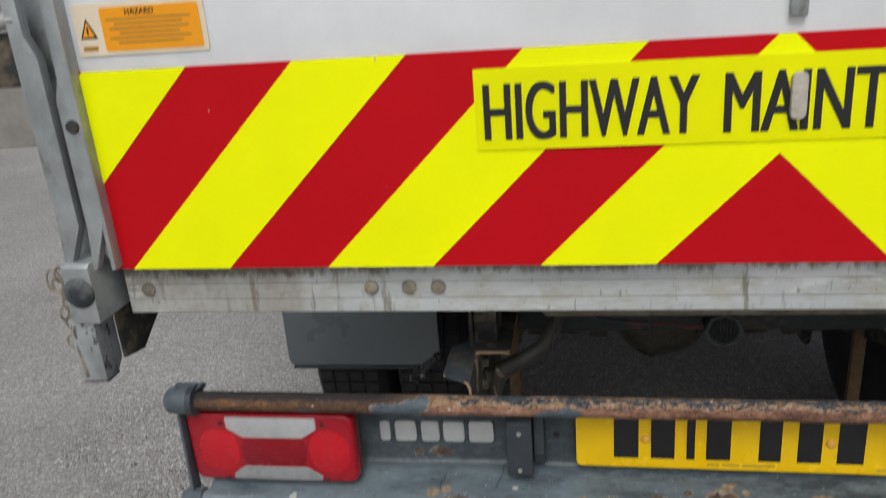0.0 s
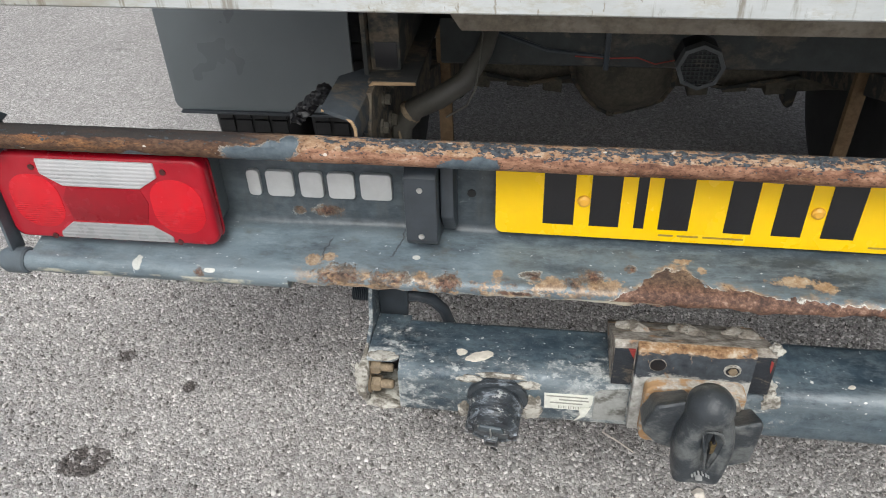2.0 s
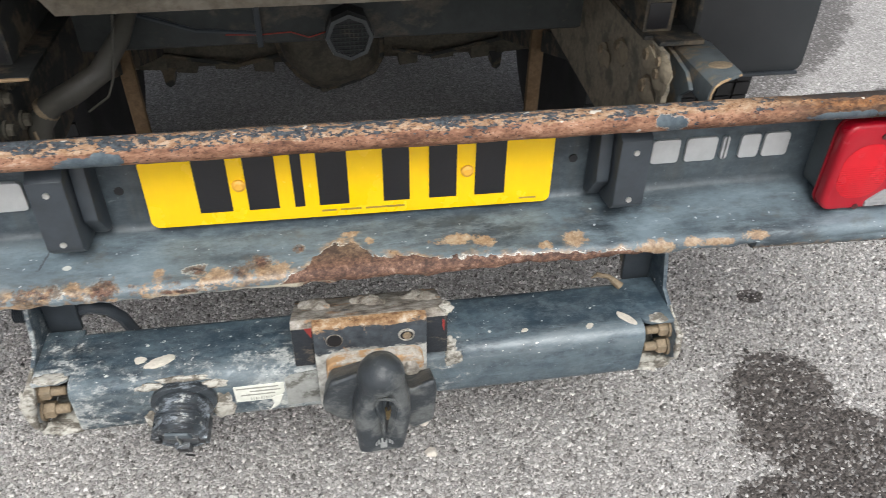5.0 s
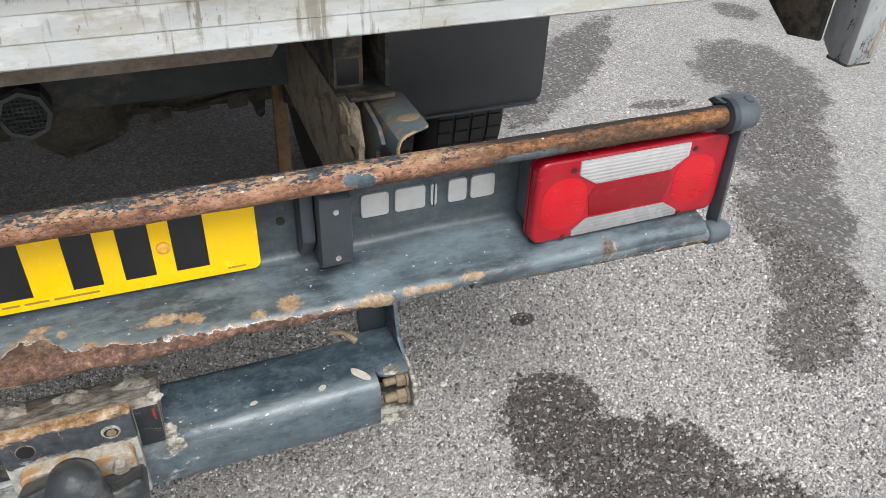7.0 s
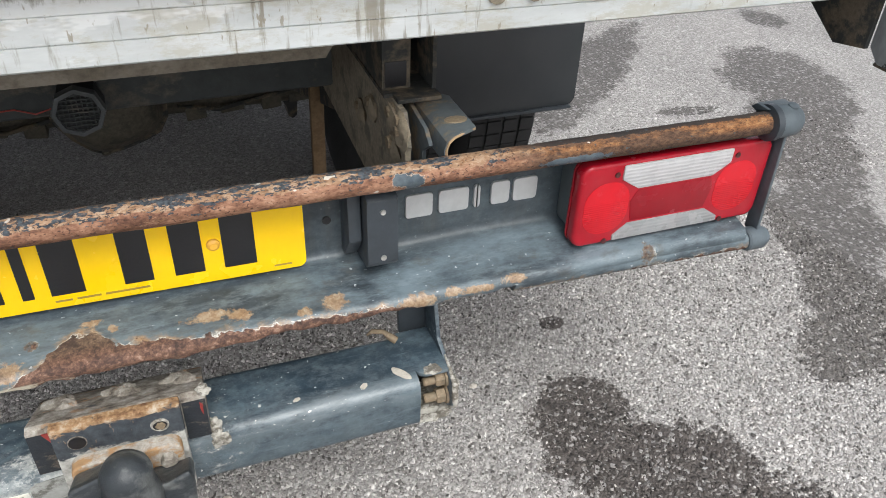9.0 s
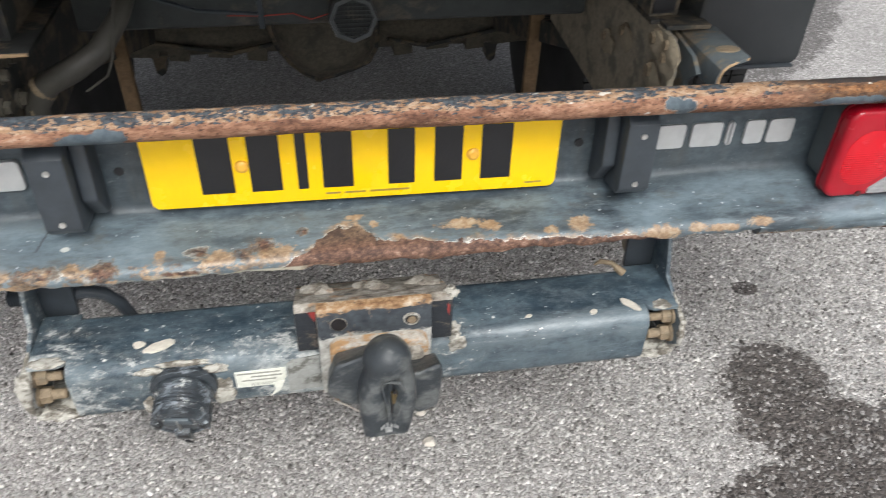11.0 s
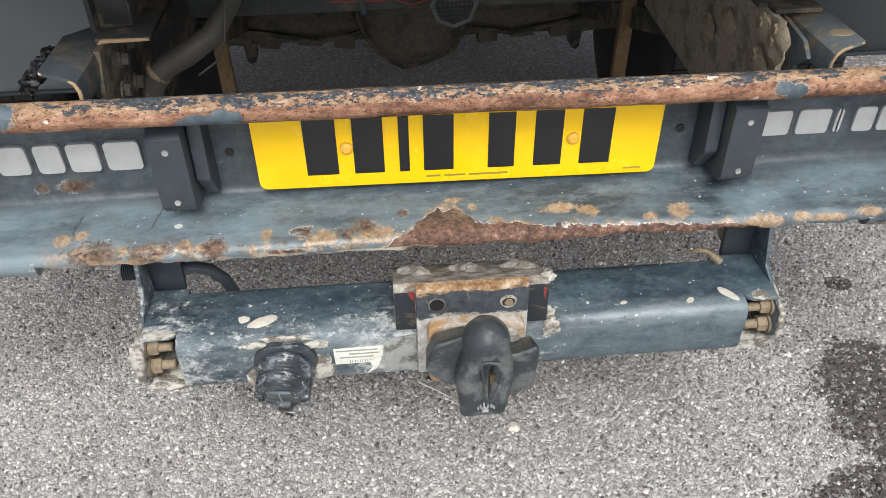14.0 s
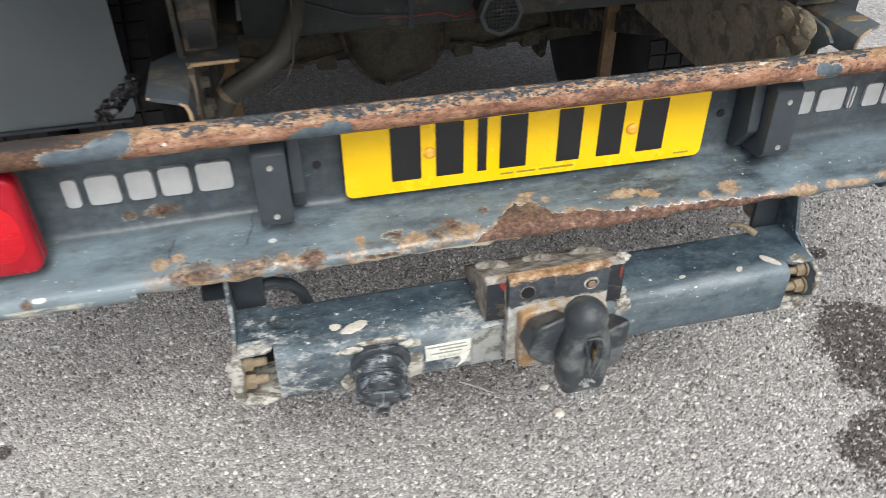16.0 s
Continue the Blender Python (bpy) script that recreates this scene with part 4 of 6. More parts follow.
for s in (-1, 1):
    part("fixing_cap", lathe([(0.0085, 0), (0.008, 0.003), (0.0045, 0.0055)], (s * 0.1435, 0.0, 0.6145), (0, -1, 0), 16), PLATE_CAP, plate)
for a, b in ((-0.045, -0.026), (-0.021, 0.006), (0.011, 0.062)):
    part("print_bar", box(a, b, -0.0006, 0.002, 0.5665, 0.5692), PLATE_PRINT, plate)
part("print_bar", box(0.215, 0.238, -0.0006, 0.002, 0.5650, 0.5675), PLATE_PRINT, plate)
part("plate_backing", box(-0.25, 0.25, 0.0045, 0.0175, 0.565, 0.660, 0.002), BLACK_PLASTIC, plate)

for ob in (plate, *plate.children):  # it hangs a little out of level
    for v in ob.data.vertices:
        v.co.z += 0.003 - 0.010 * v.co.x

# badges: plain grey blocks of the letters' size
for a, b in ((-0.598, -0.580), (-0.571, -0.533), (-0.524, -0.492), (-0.485, -0.448), (-0.440, -0.397)):
    part("badge_block", prism(rounded(a, b, 0.597, 0.637, 0.006, 3), "y", 0.0115, 0.019, 0.0012), BADGE, truck, "light grey plastic badge block")
for a, b in ((0.398, 0.437), (0.446, 0.490), (0.498, 0.507), (0.524, 0.552), (0.558, 0.595)):
    part("badge_block", prism(rounded(a, b, 0.595, 0.631, 0.005, 3), "y", 0.0135, 0.019, 0.001), BADGE, truck, "light grey plastic badge block")

# plate lamp housings beside the number plate
for s in (-1, 1):
    hb = part("plate_lamp_box", prism([(0.018, 0.682), (-0.028, 0.680), (-0.044, 0.668), (-0.046, 0.574), (-0.036, 0.563), (0.0, 0.559), (0.018, 0.562)], "x", s * 0.328, s * 0.370, 0.004), BLACK_PLASTIC, truck, "black moulded plate lamp housing")
    part("side_fin", prism([(0.018, 0.68), (-0.02, 0.675), (-0.026, 0.60), (0.0, 0.565), (0.018, 0.56)], "x", s * 0.309, s * 0.3265, 0.003), BLACK_PLASTIC, hb)
    part("screw", lathe([(0.0040, 0), (0.0037, 0.0015), (0.0015, 0.0010)], (s * 0.349, -0.0450, 0.652), (0, -1, 0.02), 12), STEEL, hb)
    part("screw", lathe([(0.0040, 0), (0.0037, 0.0015), (0.0015, 0.0010)], (s * 0.349, -0.0465, 0.583), (0, -1, 0.02), 12), STEEL, hb)
    part("web_hole", lathe([(0.006, 0), (0.006, 0.0015)], (s * 0.290, 0.018, 0.612), (0, -1, 0), 14), INK, truck)


# tail lamps
def tail_lamp(s):
    """Two round chambers with fine ribs, a flat reflector and two clear panels under one moulded lens."""
    z0, z1 = (0.539, 0.673) if s > 0 else (0.551, 0.686)
    far = 0.944 if s > 0 else 0.926
    a, b = sorted((s * 0.626, s * far))
    lamp = part("tail_lamp", prism(rounded(a + 0.008, b - 0.008, z0 + 0.008, z1 - 0.008, 0.018), "y", -0.036, 0.017, 0.003), LAMP_BODY, truck, "rectangular tail lamp with red and clear lenses")
    part("red_lens", prism(rounded(a, b, z0, z1, 0.018, 8), "y", -0.0515, -0.028, 0.009, 4), RED_LENS, lamp, "dusty red plastic lens")
    part("lens_lip", prism(rounded(a - 0.001, b + 0.001, z0 - 0.001, z1 + 0.001, 0.019, 8), "y", -0.0310, -0.0270, 0.0015), RED_DEEP, lamp)
    m0, m1 = sorted((s * 0.690, s * (far - 0.073)))
    up = [(m0, z1 - 0.006), (m0, z1 - 0.028), (m0 + 0.028, z1 - 0.046), (m1 - 0.028, z1 - 0.046), (m1, z1 - 0.028), (m1, z1 - 0.006)]
    dn = [(m0, z0 + 0.005), (m0, z0 + 0.014), (m0 + 0.022, z0 + 0.031), (m1 - 0.026, z0 + 0.031), (m1, z0 + 0.014), (m1, z0 + 0.005)]
    part("clear_panel", prism(up, "y", -0.0540, -0.040, 0.0022), CLEAR, lamp, "ribbed clear plastic panel")
    part("clear_panel", prism(dn, "y", -0.0540, -0.040, 0.0022), SMOKED, lamp, "ribbed greyish clear plastic panel")
    part("centre_reflector", prism([(m0 + 0.026, z0 + 0.034), (m1 - 0.030, z0 + 0.034), (m1 - 0.022, (z0 + z1) / 2), (m1 - 0.028, z1 - 0.049), (m0 + 0.030, z1 - 0.049), (m0 + 0.020, (z0 + z1) / 2)], "y", -0.0524, -0.040, 0.0008), RED_DEEP, lamp)
    for cx in (s * 0.672, s * (far - 0.054)):
        zc = (z0 + z1) / 2 - 0.005
        part("dome_lens", prism(rounded(cx - 0.036, cx + 0.036, zc - 0.042, zc + 0.042, 0.033, 8), "y", -0.0521, -0.046, 0.0005, 2), RED_BRIGHT, lamp, "bright red ribbed chamber")
    for cx, cz in ((m0 - 0.009, z1 - 0.019), (m1 + 0.010, z1 - 0.019), (m0 - 0.012, z0 + 0.006), (m1 + 0.008, z0 + 0.006)):
        part("screw", lathe([(0.0042, 0), (0.0042, 0.0018), (0.002, 0.001)], (cx, -0.0512, cz), (0, -1, 0), 12), SCREW_DARK, lamp)
    return lamp


for s in (-1, 1):
    tail_lamp(s)

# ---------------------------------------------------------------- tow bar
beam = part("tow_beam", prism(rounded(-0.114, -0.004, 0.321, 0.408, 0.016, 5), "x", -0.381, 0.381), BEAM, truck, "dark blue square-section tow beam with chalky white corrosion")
for s in (-1, 1):
    def ends(a, b):
        return tuple(sorted((s * a, s * b)))

    tongue = prism([(s * x, y) for x, y in ((0.378, -0.004), (0.4275, -0.004), (0.4275, -0.098), (0.394, -0.098), (0.386, -0.094), (0.381, -0.086), (0.378, -0.086))], "z", 0.402, 0.4084, 0.001)
    part("beam_tongue", tongue, BEAM, beam)
    part("end_plate", prism([(0.018, 0.47), (0.0, 0.50), (-0.02, 0.50), (-0.045, 0.42), (-0.112, 0.388), (-0.117, 0.352), (-0.09, 0.326), (0.018, 0.326)], "x", s * 0.428, s * 0.434, 0.001), BEAM, beam)
    part("hanger_flange", prism([(s * 0.386, 0.40), (s * 0.4275, 0.40), (s * 0.4275, 0.505), (s * 0.383, 0.505)], "y", 0.004, 0.012, 0.001), BLACK_PLASTIC, beam, "black painted steel hanger flange")
    part("end_back", box(*ends(0.382, 0.427), -0.036, -0.028, 0.312, 0.402), INK, beam)
    part("end_floor", box(*ends(0.3815, 0.4275), -0.108, -0.030, 0.321, 0.328, 0.002), CRUST, beam)
    for y, z, r in ((-0.086, 0.380, 0.0105), (-0.092, 0.353, 0.0115)):
        part("beam_bolt", merge(hexbolt((s * 0.4270, y, z), (-s, 0, 0), r, 0.016, r * 1.25), lathe([(r * 0.6, 0), (r * 0.6, 0.032), (r * 0.45, 0.034)], (s * 0.4270, y, z), (-s, 0, 0), 14)), BOLT, beam, "rusty brown hexagon bolt")
    thick = 1.25 if s < 0 else 0.75
    part("plate_crust", tube([(s * 0.432, y, z) for y, z in ((-0.070, 0.409), (-0.092, 0.399), (-0.112, 0.388), (-0.116, 0.366), (-0.117, 0.352), (-0.104, 0.338), (-0.090, 0.327))], [0.003 * thick, 0.005 * thick, 0.0065 * thick, 0.005 * thick, 0.006 * thick, 0.0055 * thick, 0.004 * thick], 10, True, 0.006, s * 3.0), CRUST, beam, "pale crust of dried dirt and corrosion")
    for k, (x, y, z, rx, rz) in enumerate(((0.438, -0.100, 0.380, 0.006, 0.013), (0.437, -0.100, 0.352, 0.007, 0.012), (0.421, -0.104, 0.330, 0.014, 0.005), (0.400, -0.106, 0.327, 0.016, 0.004), (0.405, -0.092, 0.4085, 0.018, 0.002))):
        part("end_crust", lump(s * x, y, z, rx * thick, 0.009, rz * thick, 7.0 * k + s), CRUST, beam)

tow_plate = part("tow_plate", prism([(-0.002, 0.4125), (-0.002, 0.423), (-0.108, 0.484), (-0.118, 0.482), (-0.118, 0.416), (-0.10, 0.4125)], "x", -0.096, 0.102, 0.002), CORRODED, truck, "corroded wedge plate bolted over the tow beam")
for k, x in enumerate((-0.068, 0.004, 0.072)):
    part("bolt_head", hexbolt((x, -0.046, 0.4480), (0, 0.5, 0.87), 0.010, 0.003), CORRODED, tow_plate)
    for dx, dy, r in ((-0.006, 0.004, 0.015), (0.009, -0.010, 0.013), (0.004, 0.018, 0.011)):
        part("caked_dirt", lump(x + dx, -0.052 + dy, 0.4515 - 0.575 * dy, r, r * 0.9, 0.0045, 3.0 * k + 1 + 40 * dx), CORRODED, tow_plate)
part("dirt_crust", lump(0.101, -0.110, 0.484, 0.008, 0.009, 0.006, 8.0), CRUST, tow_plate)
for x0, x1 in ((-0.0955, -0.070), (0.074, 0.1015)):
    part("recess_face", box(x0, x1, -0.1195, -0.117, 0.414, 0.477, 0.001), FLAKED, tow_plate)
part("front_plate", box(-0.069, 0.073, -0.133, -0.1185, 0.345, 0.493, 0.003), BANDED, tow_plate, "rust-banded vertical coupling plate")
part("red_mark", prism([(-0.079, 0.478), (-0.070, 0.478), (-0.071, 0.462), (-0.074, 0.468)], "y", -0.1203, -0.1185), RED_MARK, tow_plate)
part("red_mark", prism([(0.0945, 0.474), (0.098, 0.470), (0.097, 0.452), (0.0945, 0.462)], "y", -0.1203, -0.1185), RED_MARK, tow_plate)
part("bolt_hole", lathe([(0.0095, 0), (0.0095, 0.002)], (-0.043, -0.1325, 0.467), (0, -1, 0), 16), INK, tow_plate)
part("hole_rim", lathe([(0.0108, 0), (0.0108, 0.0012)], (-0.043, -0.1323, 0.467), (0, -1, 0), 16), CORRODED, tow_plate)
part("crust_ring", tube([(0.047 + 0.0092 * math.cos(t), -0.133, 0.465 + 0.0085 * math.sin(t)) for t in span(0, 2 * math.pi, 24)], 0.0024, 8, False, 0.003), CRUST, tow_plate)
part("bolt_hole", lathe([(0.0085, 0), (0.0085, 0.0008)], (0.047, -0.1328, 0.465), (0, -1, 0), 18), INK, tow_plate)
part("bolt_head", hexbolt((0.0475, -0.1336, 0.4645), (0, -1, 0), 0.0058, 0.002), BOLT, tow_plate)
part("dirt_crust", lump(0.106, -0.106, 0.412, 0.009, 0.012, 0.010, 4.0), CRUST, tow_plate)
part("dirt_crust", lump(0.112, -0.114, 0.395, 0.012, 0.003, 0.014, 9.0), CRUST, tow_plate)
face = part("coupling_flange", prism(rounded(-0.056, 0.067, 0.345, 0.447, 0.014), "y", -0.152, -0.132, 0.004, 3), RUSTY, tow_plate)
part("flange_nut", hexbolt((0.050, -0.151, 0.428), (0, -1, 0), 0.010, 0.012), CORRODED, tow_plate)


def ball_cover():
    """A flexible rubber boot: a domed hood with a pinched skirt and two side wings."""
    rows = [(0.004, -0.216, 0.362, 0.026, 0.018, 0.9), (0.004, -0.216, 0.366, 0.029, 0.021, 0.9), (0.005, -0.215, 0.38, 0.031, 0.023, 0.8), (0.006, -0.213, 0.40, 0.034, 0.026, 0.5), (0.007, -0.211, 0.42, 0.036, 0.027, 0.35),
            (0.008, -0.208, 0.44, 0.035, 0.027, 0.2), (0.009, -0.206, 0.458, 0.031, 0.027, 0.1), (0.009, -0.205, 0.468, 0.0285, 0.027, 0.0), (0.009, -0.205, 0.48, 0.0295, 0.0285, 0), (0.009, -0.205, 0.49, 0.0275, 0.027, 0),
            (0.009, -0.205, 0.499, 0.022, 0.0215, 0), (0.009, -0.205, 0.506, 0.014, 0.0138, 0), (0.009, -0.205, 0.5095, 0.006, 0.006, 0), (0.009, -0.205, 0.5102, 0.0008, 0.0008, 0)]
    body = stack([(x, y, 0.372 + (z - 0.362) * 0.885, hx * 0.96, hy, sq) for x, y, z, hx, hy, sq in rows], 40)
    for v in body.verts:
        if v.co.y < -0.215 and v.co.z < 0.462:
            d = abs(v.co.x - (0.012 - (0.462 - v.co.z) * 0.05))
            v.co.y += 0.012 * max(0.0, 1 - d / 0.016) * min(1.0, (v.co.z - 0.37) / 0.03) if v.co.z > 0.37 else 0.0
    left = prism([(-0.050, 0.472), (-0.010, 0.484), (0.004, 0.45), (-0.004, 0.40), (-0.022, 0.394), (-0.045, 0.402), (-0.061, 0.422), (-0.060, 0.448)], "y", -0.206, -0.152, 0.009, 4)
    right = prism([(0.026, 0.452), (0.044, 0.446), (0.074, 0.459), (0.076, 0.436), (0.072, 0.378), (0.046, 0.370), (0.026, 0.382)], "y", -0.204, -0.152, 0.008, 4)
    for wing in (left, right):
        for v in wing.verts:
            v.co.z -= 0.62 * (v.co.y + 0.206) * min(1.0, max(0.0, (v.co.z - 0.40) / 0.05))
            v.co.y += 0.004 * noise.noise(v.co * 60)
            v.co.x += 0.003 * noise.noise(v.co * 45 + Vector((3, 0, 0)))
    return merge(body, left, right)


cover = part("tow_ball_cover", ball_cover(), RUBBER, None, "black rubber tow ball cover, split at the front, over the ball")
tagged(cover, "", "tow ball cover")
part("slit", prism([(0.014, 0.452), (0.0165, 0.444), (0.0135, 0.425), (0.0105, 0.402), (0.0098, 0.42), (0.0105, 0.438)], "y", -0.2345, -0.222, 0.001), INK, cover)
part("grease", prism([(0.010, 0.444), (0.017, 0.446), (0.015, 0.430), (0.011, 0.428)], "y", -0.2352, -0.228, 0.001), GREASE, cover)
part("fold", tube([(0.001, -0.2325, 0.462), (0.010, -0.2345, 0.4655), (0.020, -0.2325, 0.460), (0.026, -0.230, 0.445), (0.021, -0.234, 0.42), (0.012, -0.238, 0.398)], [0.0006, 0.0016, 0.002, 0.002, 0.0018, 0.0006], 8), RUBBER, cover)
part("fold", tube([(0.000, -0.232, 0.458), (0.002, -0.236, 0.445), (0.006, -0.2375, 0.43), (0.007, -0.2385, 0.41), (0.009, -0.2385, 0.397)], [0.0006, 0.0018, 0.002, 0.0018, 0.0006], 8), RUBBER, cover)
part("print_bar", box(0.002, 0.010, -0.2388, -0.232, 0.383, 0.3865, 0.001), RUBBER_PRINT, cover)
for k in range(6):
    t = radians(150 - 24 * k)
    part("print_bar", box(-0.0011, 0.0011, -0.2388, -0.232, -0.0007, 0.0007, 0, Matrix.Translation((0.007 + 0.011 * math.cos(t), 0, 0.386 + 0.007 * math.sin(t))) @ Matrix.Rotation(math.pi / 2 - t, 4, "Y")), RUBBER_PRINT, cover)

# electrical socket
socket = part("trailer_socket", lathe([(0.032, 0), (0.038, 0.006), (0.0405, 0.012), (0.0405, 0.020), (0.0365, 0.023), (0.0355, 0.045), (0.034, 0.050), (0.02, 0.052)], (-0.243, -0.110, 0.366), (-0.10, -0.93, -0.34), 28), SOCKET, truck, "black plastic trailer socket with a hinged lid")
AX = Vector((-0.10, -0.93, -0.34)).normalized()
BASE = Vector((-0.243, -0.110, 0.366))
part("lid", lathe([(0.034, 0.046), (0.0385, 0.048), (0.0385, 0.057), (0.034, 0.061), (0.031, 0.058), (0.020, 0.0595), (0.006, 0.060)], BASE, AX, 28), SOCKET, socket)
part("flange", prism(disc(0.046, 28, -0.243, 0.372, 1.0, 0.82), "y", -0.124, -0.1138, 0.003), SOCKET, socket)
SIDE = Vector((1, 0, 0)) - AX * AX.x
SIDE.normalize()
UPW = SIDE.cross(AX)
FRAME = Matrix((SIDE, UPW, AX)).transposed().to_4x4()
FRAME.translation = BASE
for side in (-1, 1):
    part("side_pocket", box(side * 0.0345 - 0.0035, side * 0.0345 + 0.0035, -0.004, 0.016, 0.030, 0.045, 0.003, FRAME), INK, socket)
part("lid_latch", box(-0.011, 0.011, 0.016, 0.041, 0.030, 0.067, 0.003, FRAME), SOCKET, socket)
part("latch_window", box(-0.007, 0.007, 0.019, 0.030, 0.062, 0.0685, 0.001, FRAME), INK, socket)
part("lid_window", prism([(-0.02, -0.008), (0.02, -0.008), (0.016, -0.024), (-0.016, -0.024)], "z", 0.057, 0.063, 0.002), GREY_RUBBER, socket).matrix_basis = FRAME
for s in (-1, 1):
    part("hinge_ear", box(s * 0.033 - 0.006, s * 0.033 + 0.006, -0.008, 0.016, 0.025, 0.062, 0.003, FRAME), SOCKET, socket)
    part("ear_hole", box(s * 0.030 - 0.004, s * 0.030 + 0.004, -0.003, 0.010, 0.056, 0.0630, 0.001, FRAME), INK, socket)
part("wire_clip", box(-0.001, 0.001, -0.022, 0.012, 0.060, 0.0645, 0, FRAME), STEEL, socket)
for ob in (socket, *socket.children):
    centre = Vector((0, 0, 0)) if ob.name.startswith("lid_window") else BASE
    for v in ob.data.vertices:
        v.co = centre + (v.co - centre) * 0.91
for k, (x, z, rx, rz) in enumerate(((-0.289, 0.338, 0.011, 0.014), (-0.197, 0.352, 0.015, 0.022), (-0.203, 0.394, 0.017, 0.007), (-0.279, 0.398, 0.018, 0.006), (-0.240, 0.408, 0.030, 0.004))):
    part("gasket_crust", lump(x, -0.1145, z, rx, 0.0045, rz, 5.0 * k + 1), CRUST, socket)
for k, d in enumerate((0.023, 0.028, 0.033)):
    part("collar_rib", lathe([(0.0315, d), (0.0342, d + 0.0008), (0.0342, d + 0.0022), (0.0315, d + 0.003)], BASE, AX, 28, False), SOCKET, socket)
part("pull_wire", tube([BASE + AX * 0.05 + Vector((0.0, 0.0, -0.038)), BASE + AX * 0.045 + Vector((0.006, 0.004, -0.055)), BASE + AX * 0.04 + Vector((0.002, 0.01, -0.070))], 0.0016, 6), INK, socket)

label = part("maker_label", prism([(-0.180, 0.382), (-0.115, 0.383), (-0.115, 0.366), (-0.126, 0.354), (-0.179, 0.354)], "y", -0.1155, -0.1138), WHITE_LABEL, truck, "worn white printed sticker with a torn corner")
for k, (a, b) in enumerate(((-0.177, -0.122), (-0.160, -0.120), (-0.172, -0.128))):
    part("print_bar", box(a, b, -0.1161, -0.1150, 0.3775 - 0.0062 * k, 0.3795 - 0.0062 * k), GREY_TEXT, label)
for k in range(10):
    part("print_bar", box(-0.160 + 0.0033 * k, -0.1585 + 0.0033 * k - 0.0006 * (k % 2), -0.1161, -0.1150, 0.3560, 0.3605), GREY_TEXT, label)
part("torn_flap", prism([(-0.133, 0.362), (-0.117, 0.366), (-0.124, 0.348), (-0.138, 0.338), (-0.130, 0.350)], "y", -0.121, -0.1195), WHITE_LABEL, label)
part("bare_patch", prism([(-0.113, 0.390), (-0.105, 0.395), (-0.0695, 0.400), (-0.0695, 0.340), (-0.113, 0.338)], "y", -0.1156, -0.1135, 0.0008), BARE, beam)
def blot(cx, cy, long, wide, turn, seed):
    """The uneven outline of a dried splash."""
    a = radians(turn)
    out = []
    for k in range(22):
        t = 2 * math.pi * k / 22
        r = 1 + 0.28 * noise.noise((math.cos(t) * 1.6 + seed, math.sin(t) * 1.6, seed))
        u, v = long * r * math.cos(t), wide * r * math.sin(t)
        out.append((cx + u * math.cos(a) - v * math.sin(a), cy + u * math.sin(a) + v * math.cos(a)))
    return out


for cx, cy, long, wide, turn in ((-0.2965, -0.074, 0.0075, 0.0065, 0), (-0.270, -0.080, 0.020, 0.0085, 24), (0.361, -0.086, 0.017, 0.0065, -52), (0.305, -0.094, 0.006, 0.004, 40), (0.214, -0.090, 0.005, 0.003, 20)):
    part("paint_splash", prism(blot(cx, cy, long, wide, turn, 40 * cx), "z", 0.4072, 0.4094, 0.0005), CHALK, beam)
part("wire_stub", tube([(0.335, -0.002, 0.414), (0.343, -0.004, 0.421), (0.358, -0.010, 0.421), (0.368, -0.018, 0.415), (0.374, -0.022, 0.411)], [0.003, 0.0042, 0.0045, 0.0068, 0.006], 10, True, 0.003), BOLT, beam)

# corrugated conduit feeding the socket
rings = [(-0.47 + 0.085 * k / 60, 0.018, 0.428 - 0.003 * (k / 60) ** 2) for k in range(61)]
part("conduit", tube(rings, [0.011 + 0.0018 * (k % 2) for k in range(61)], 12), BLACK_PLASTIC, truck, "black corrugated cable conduit")
part("cable", tube([(-0.39, 0.018, 0.426), (-0.37, 0.016, 0.430), (-0.35, 0.016, 0.424), (-0.335, 0.018, 0.405), (-0.325, 0.022, 0.37)], 0.009, 10), BLACK_PLASTIC, truck)

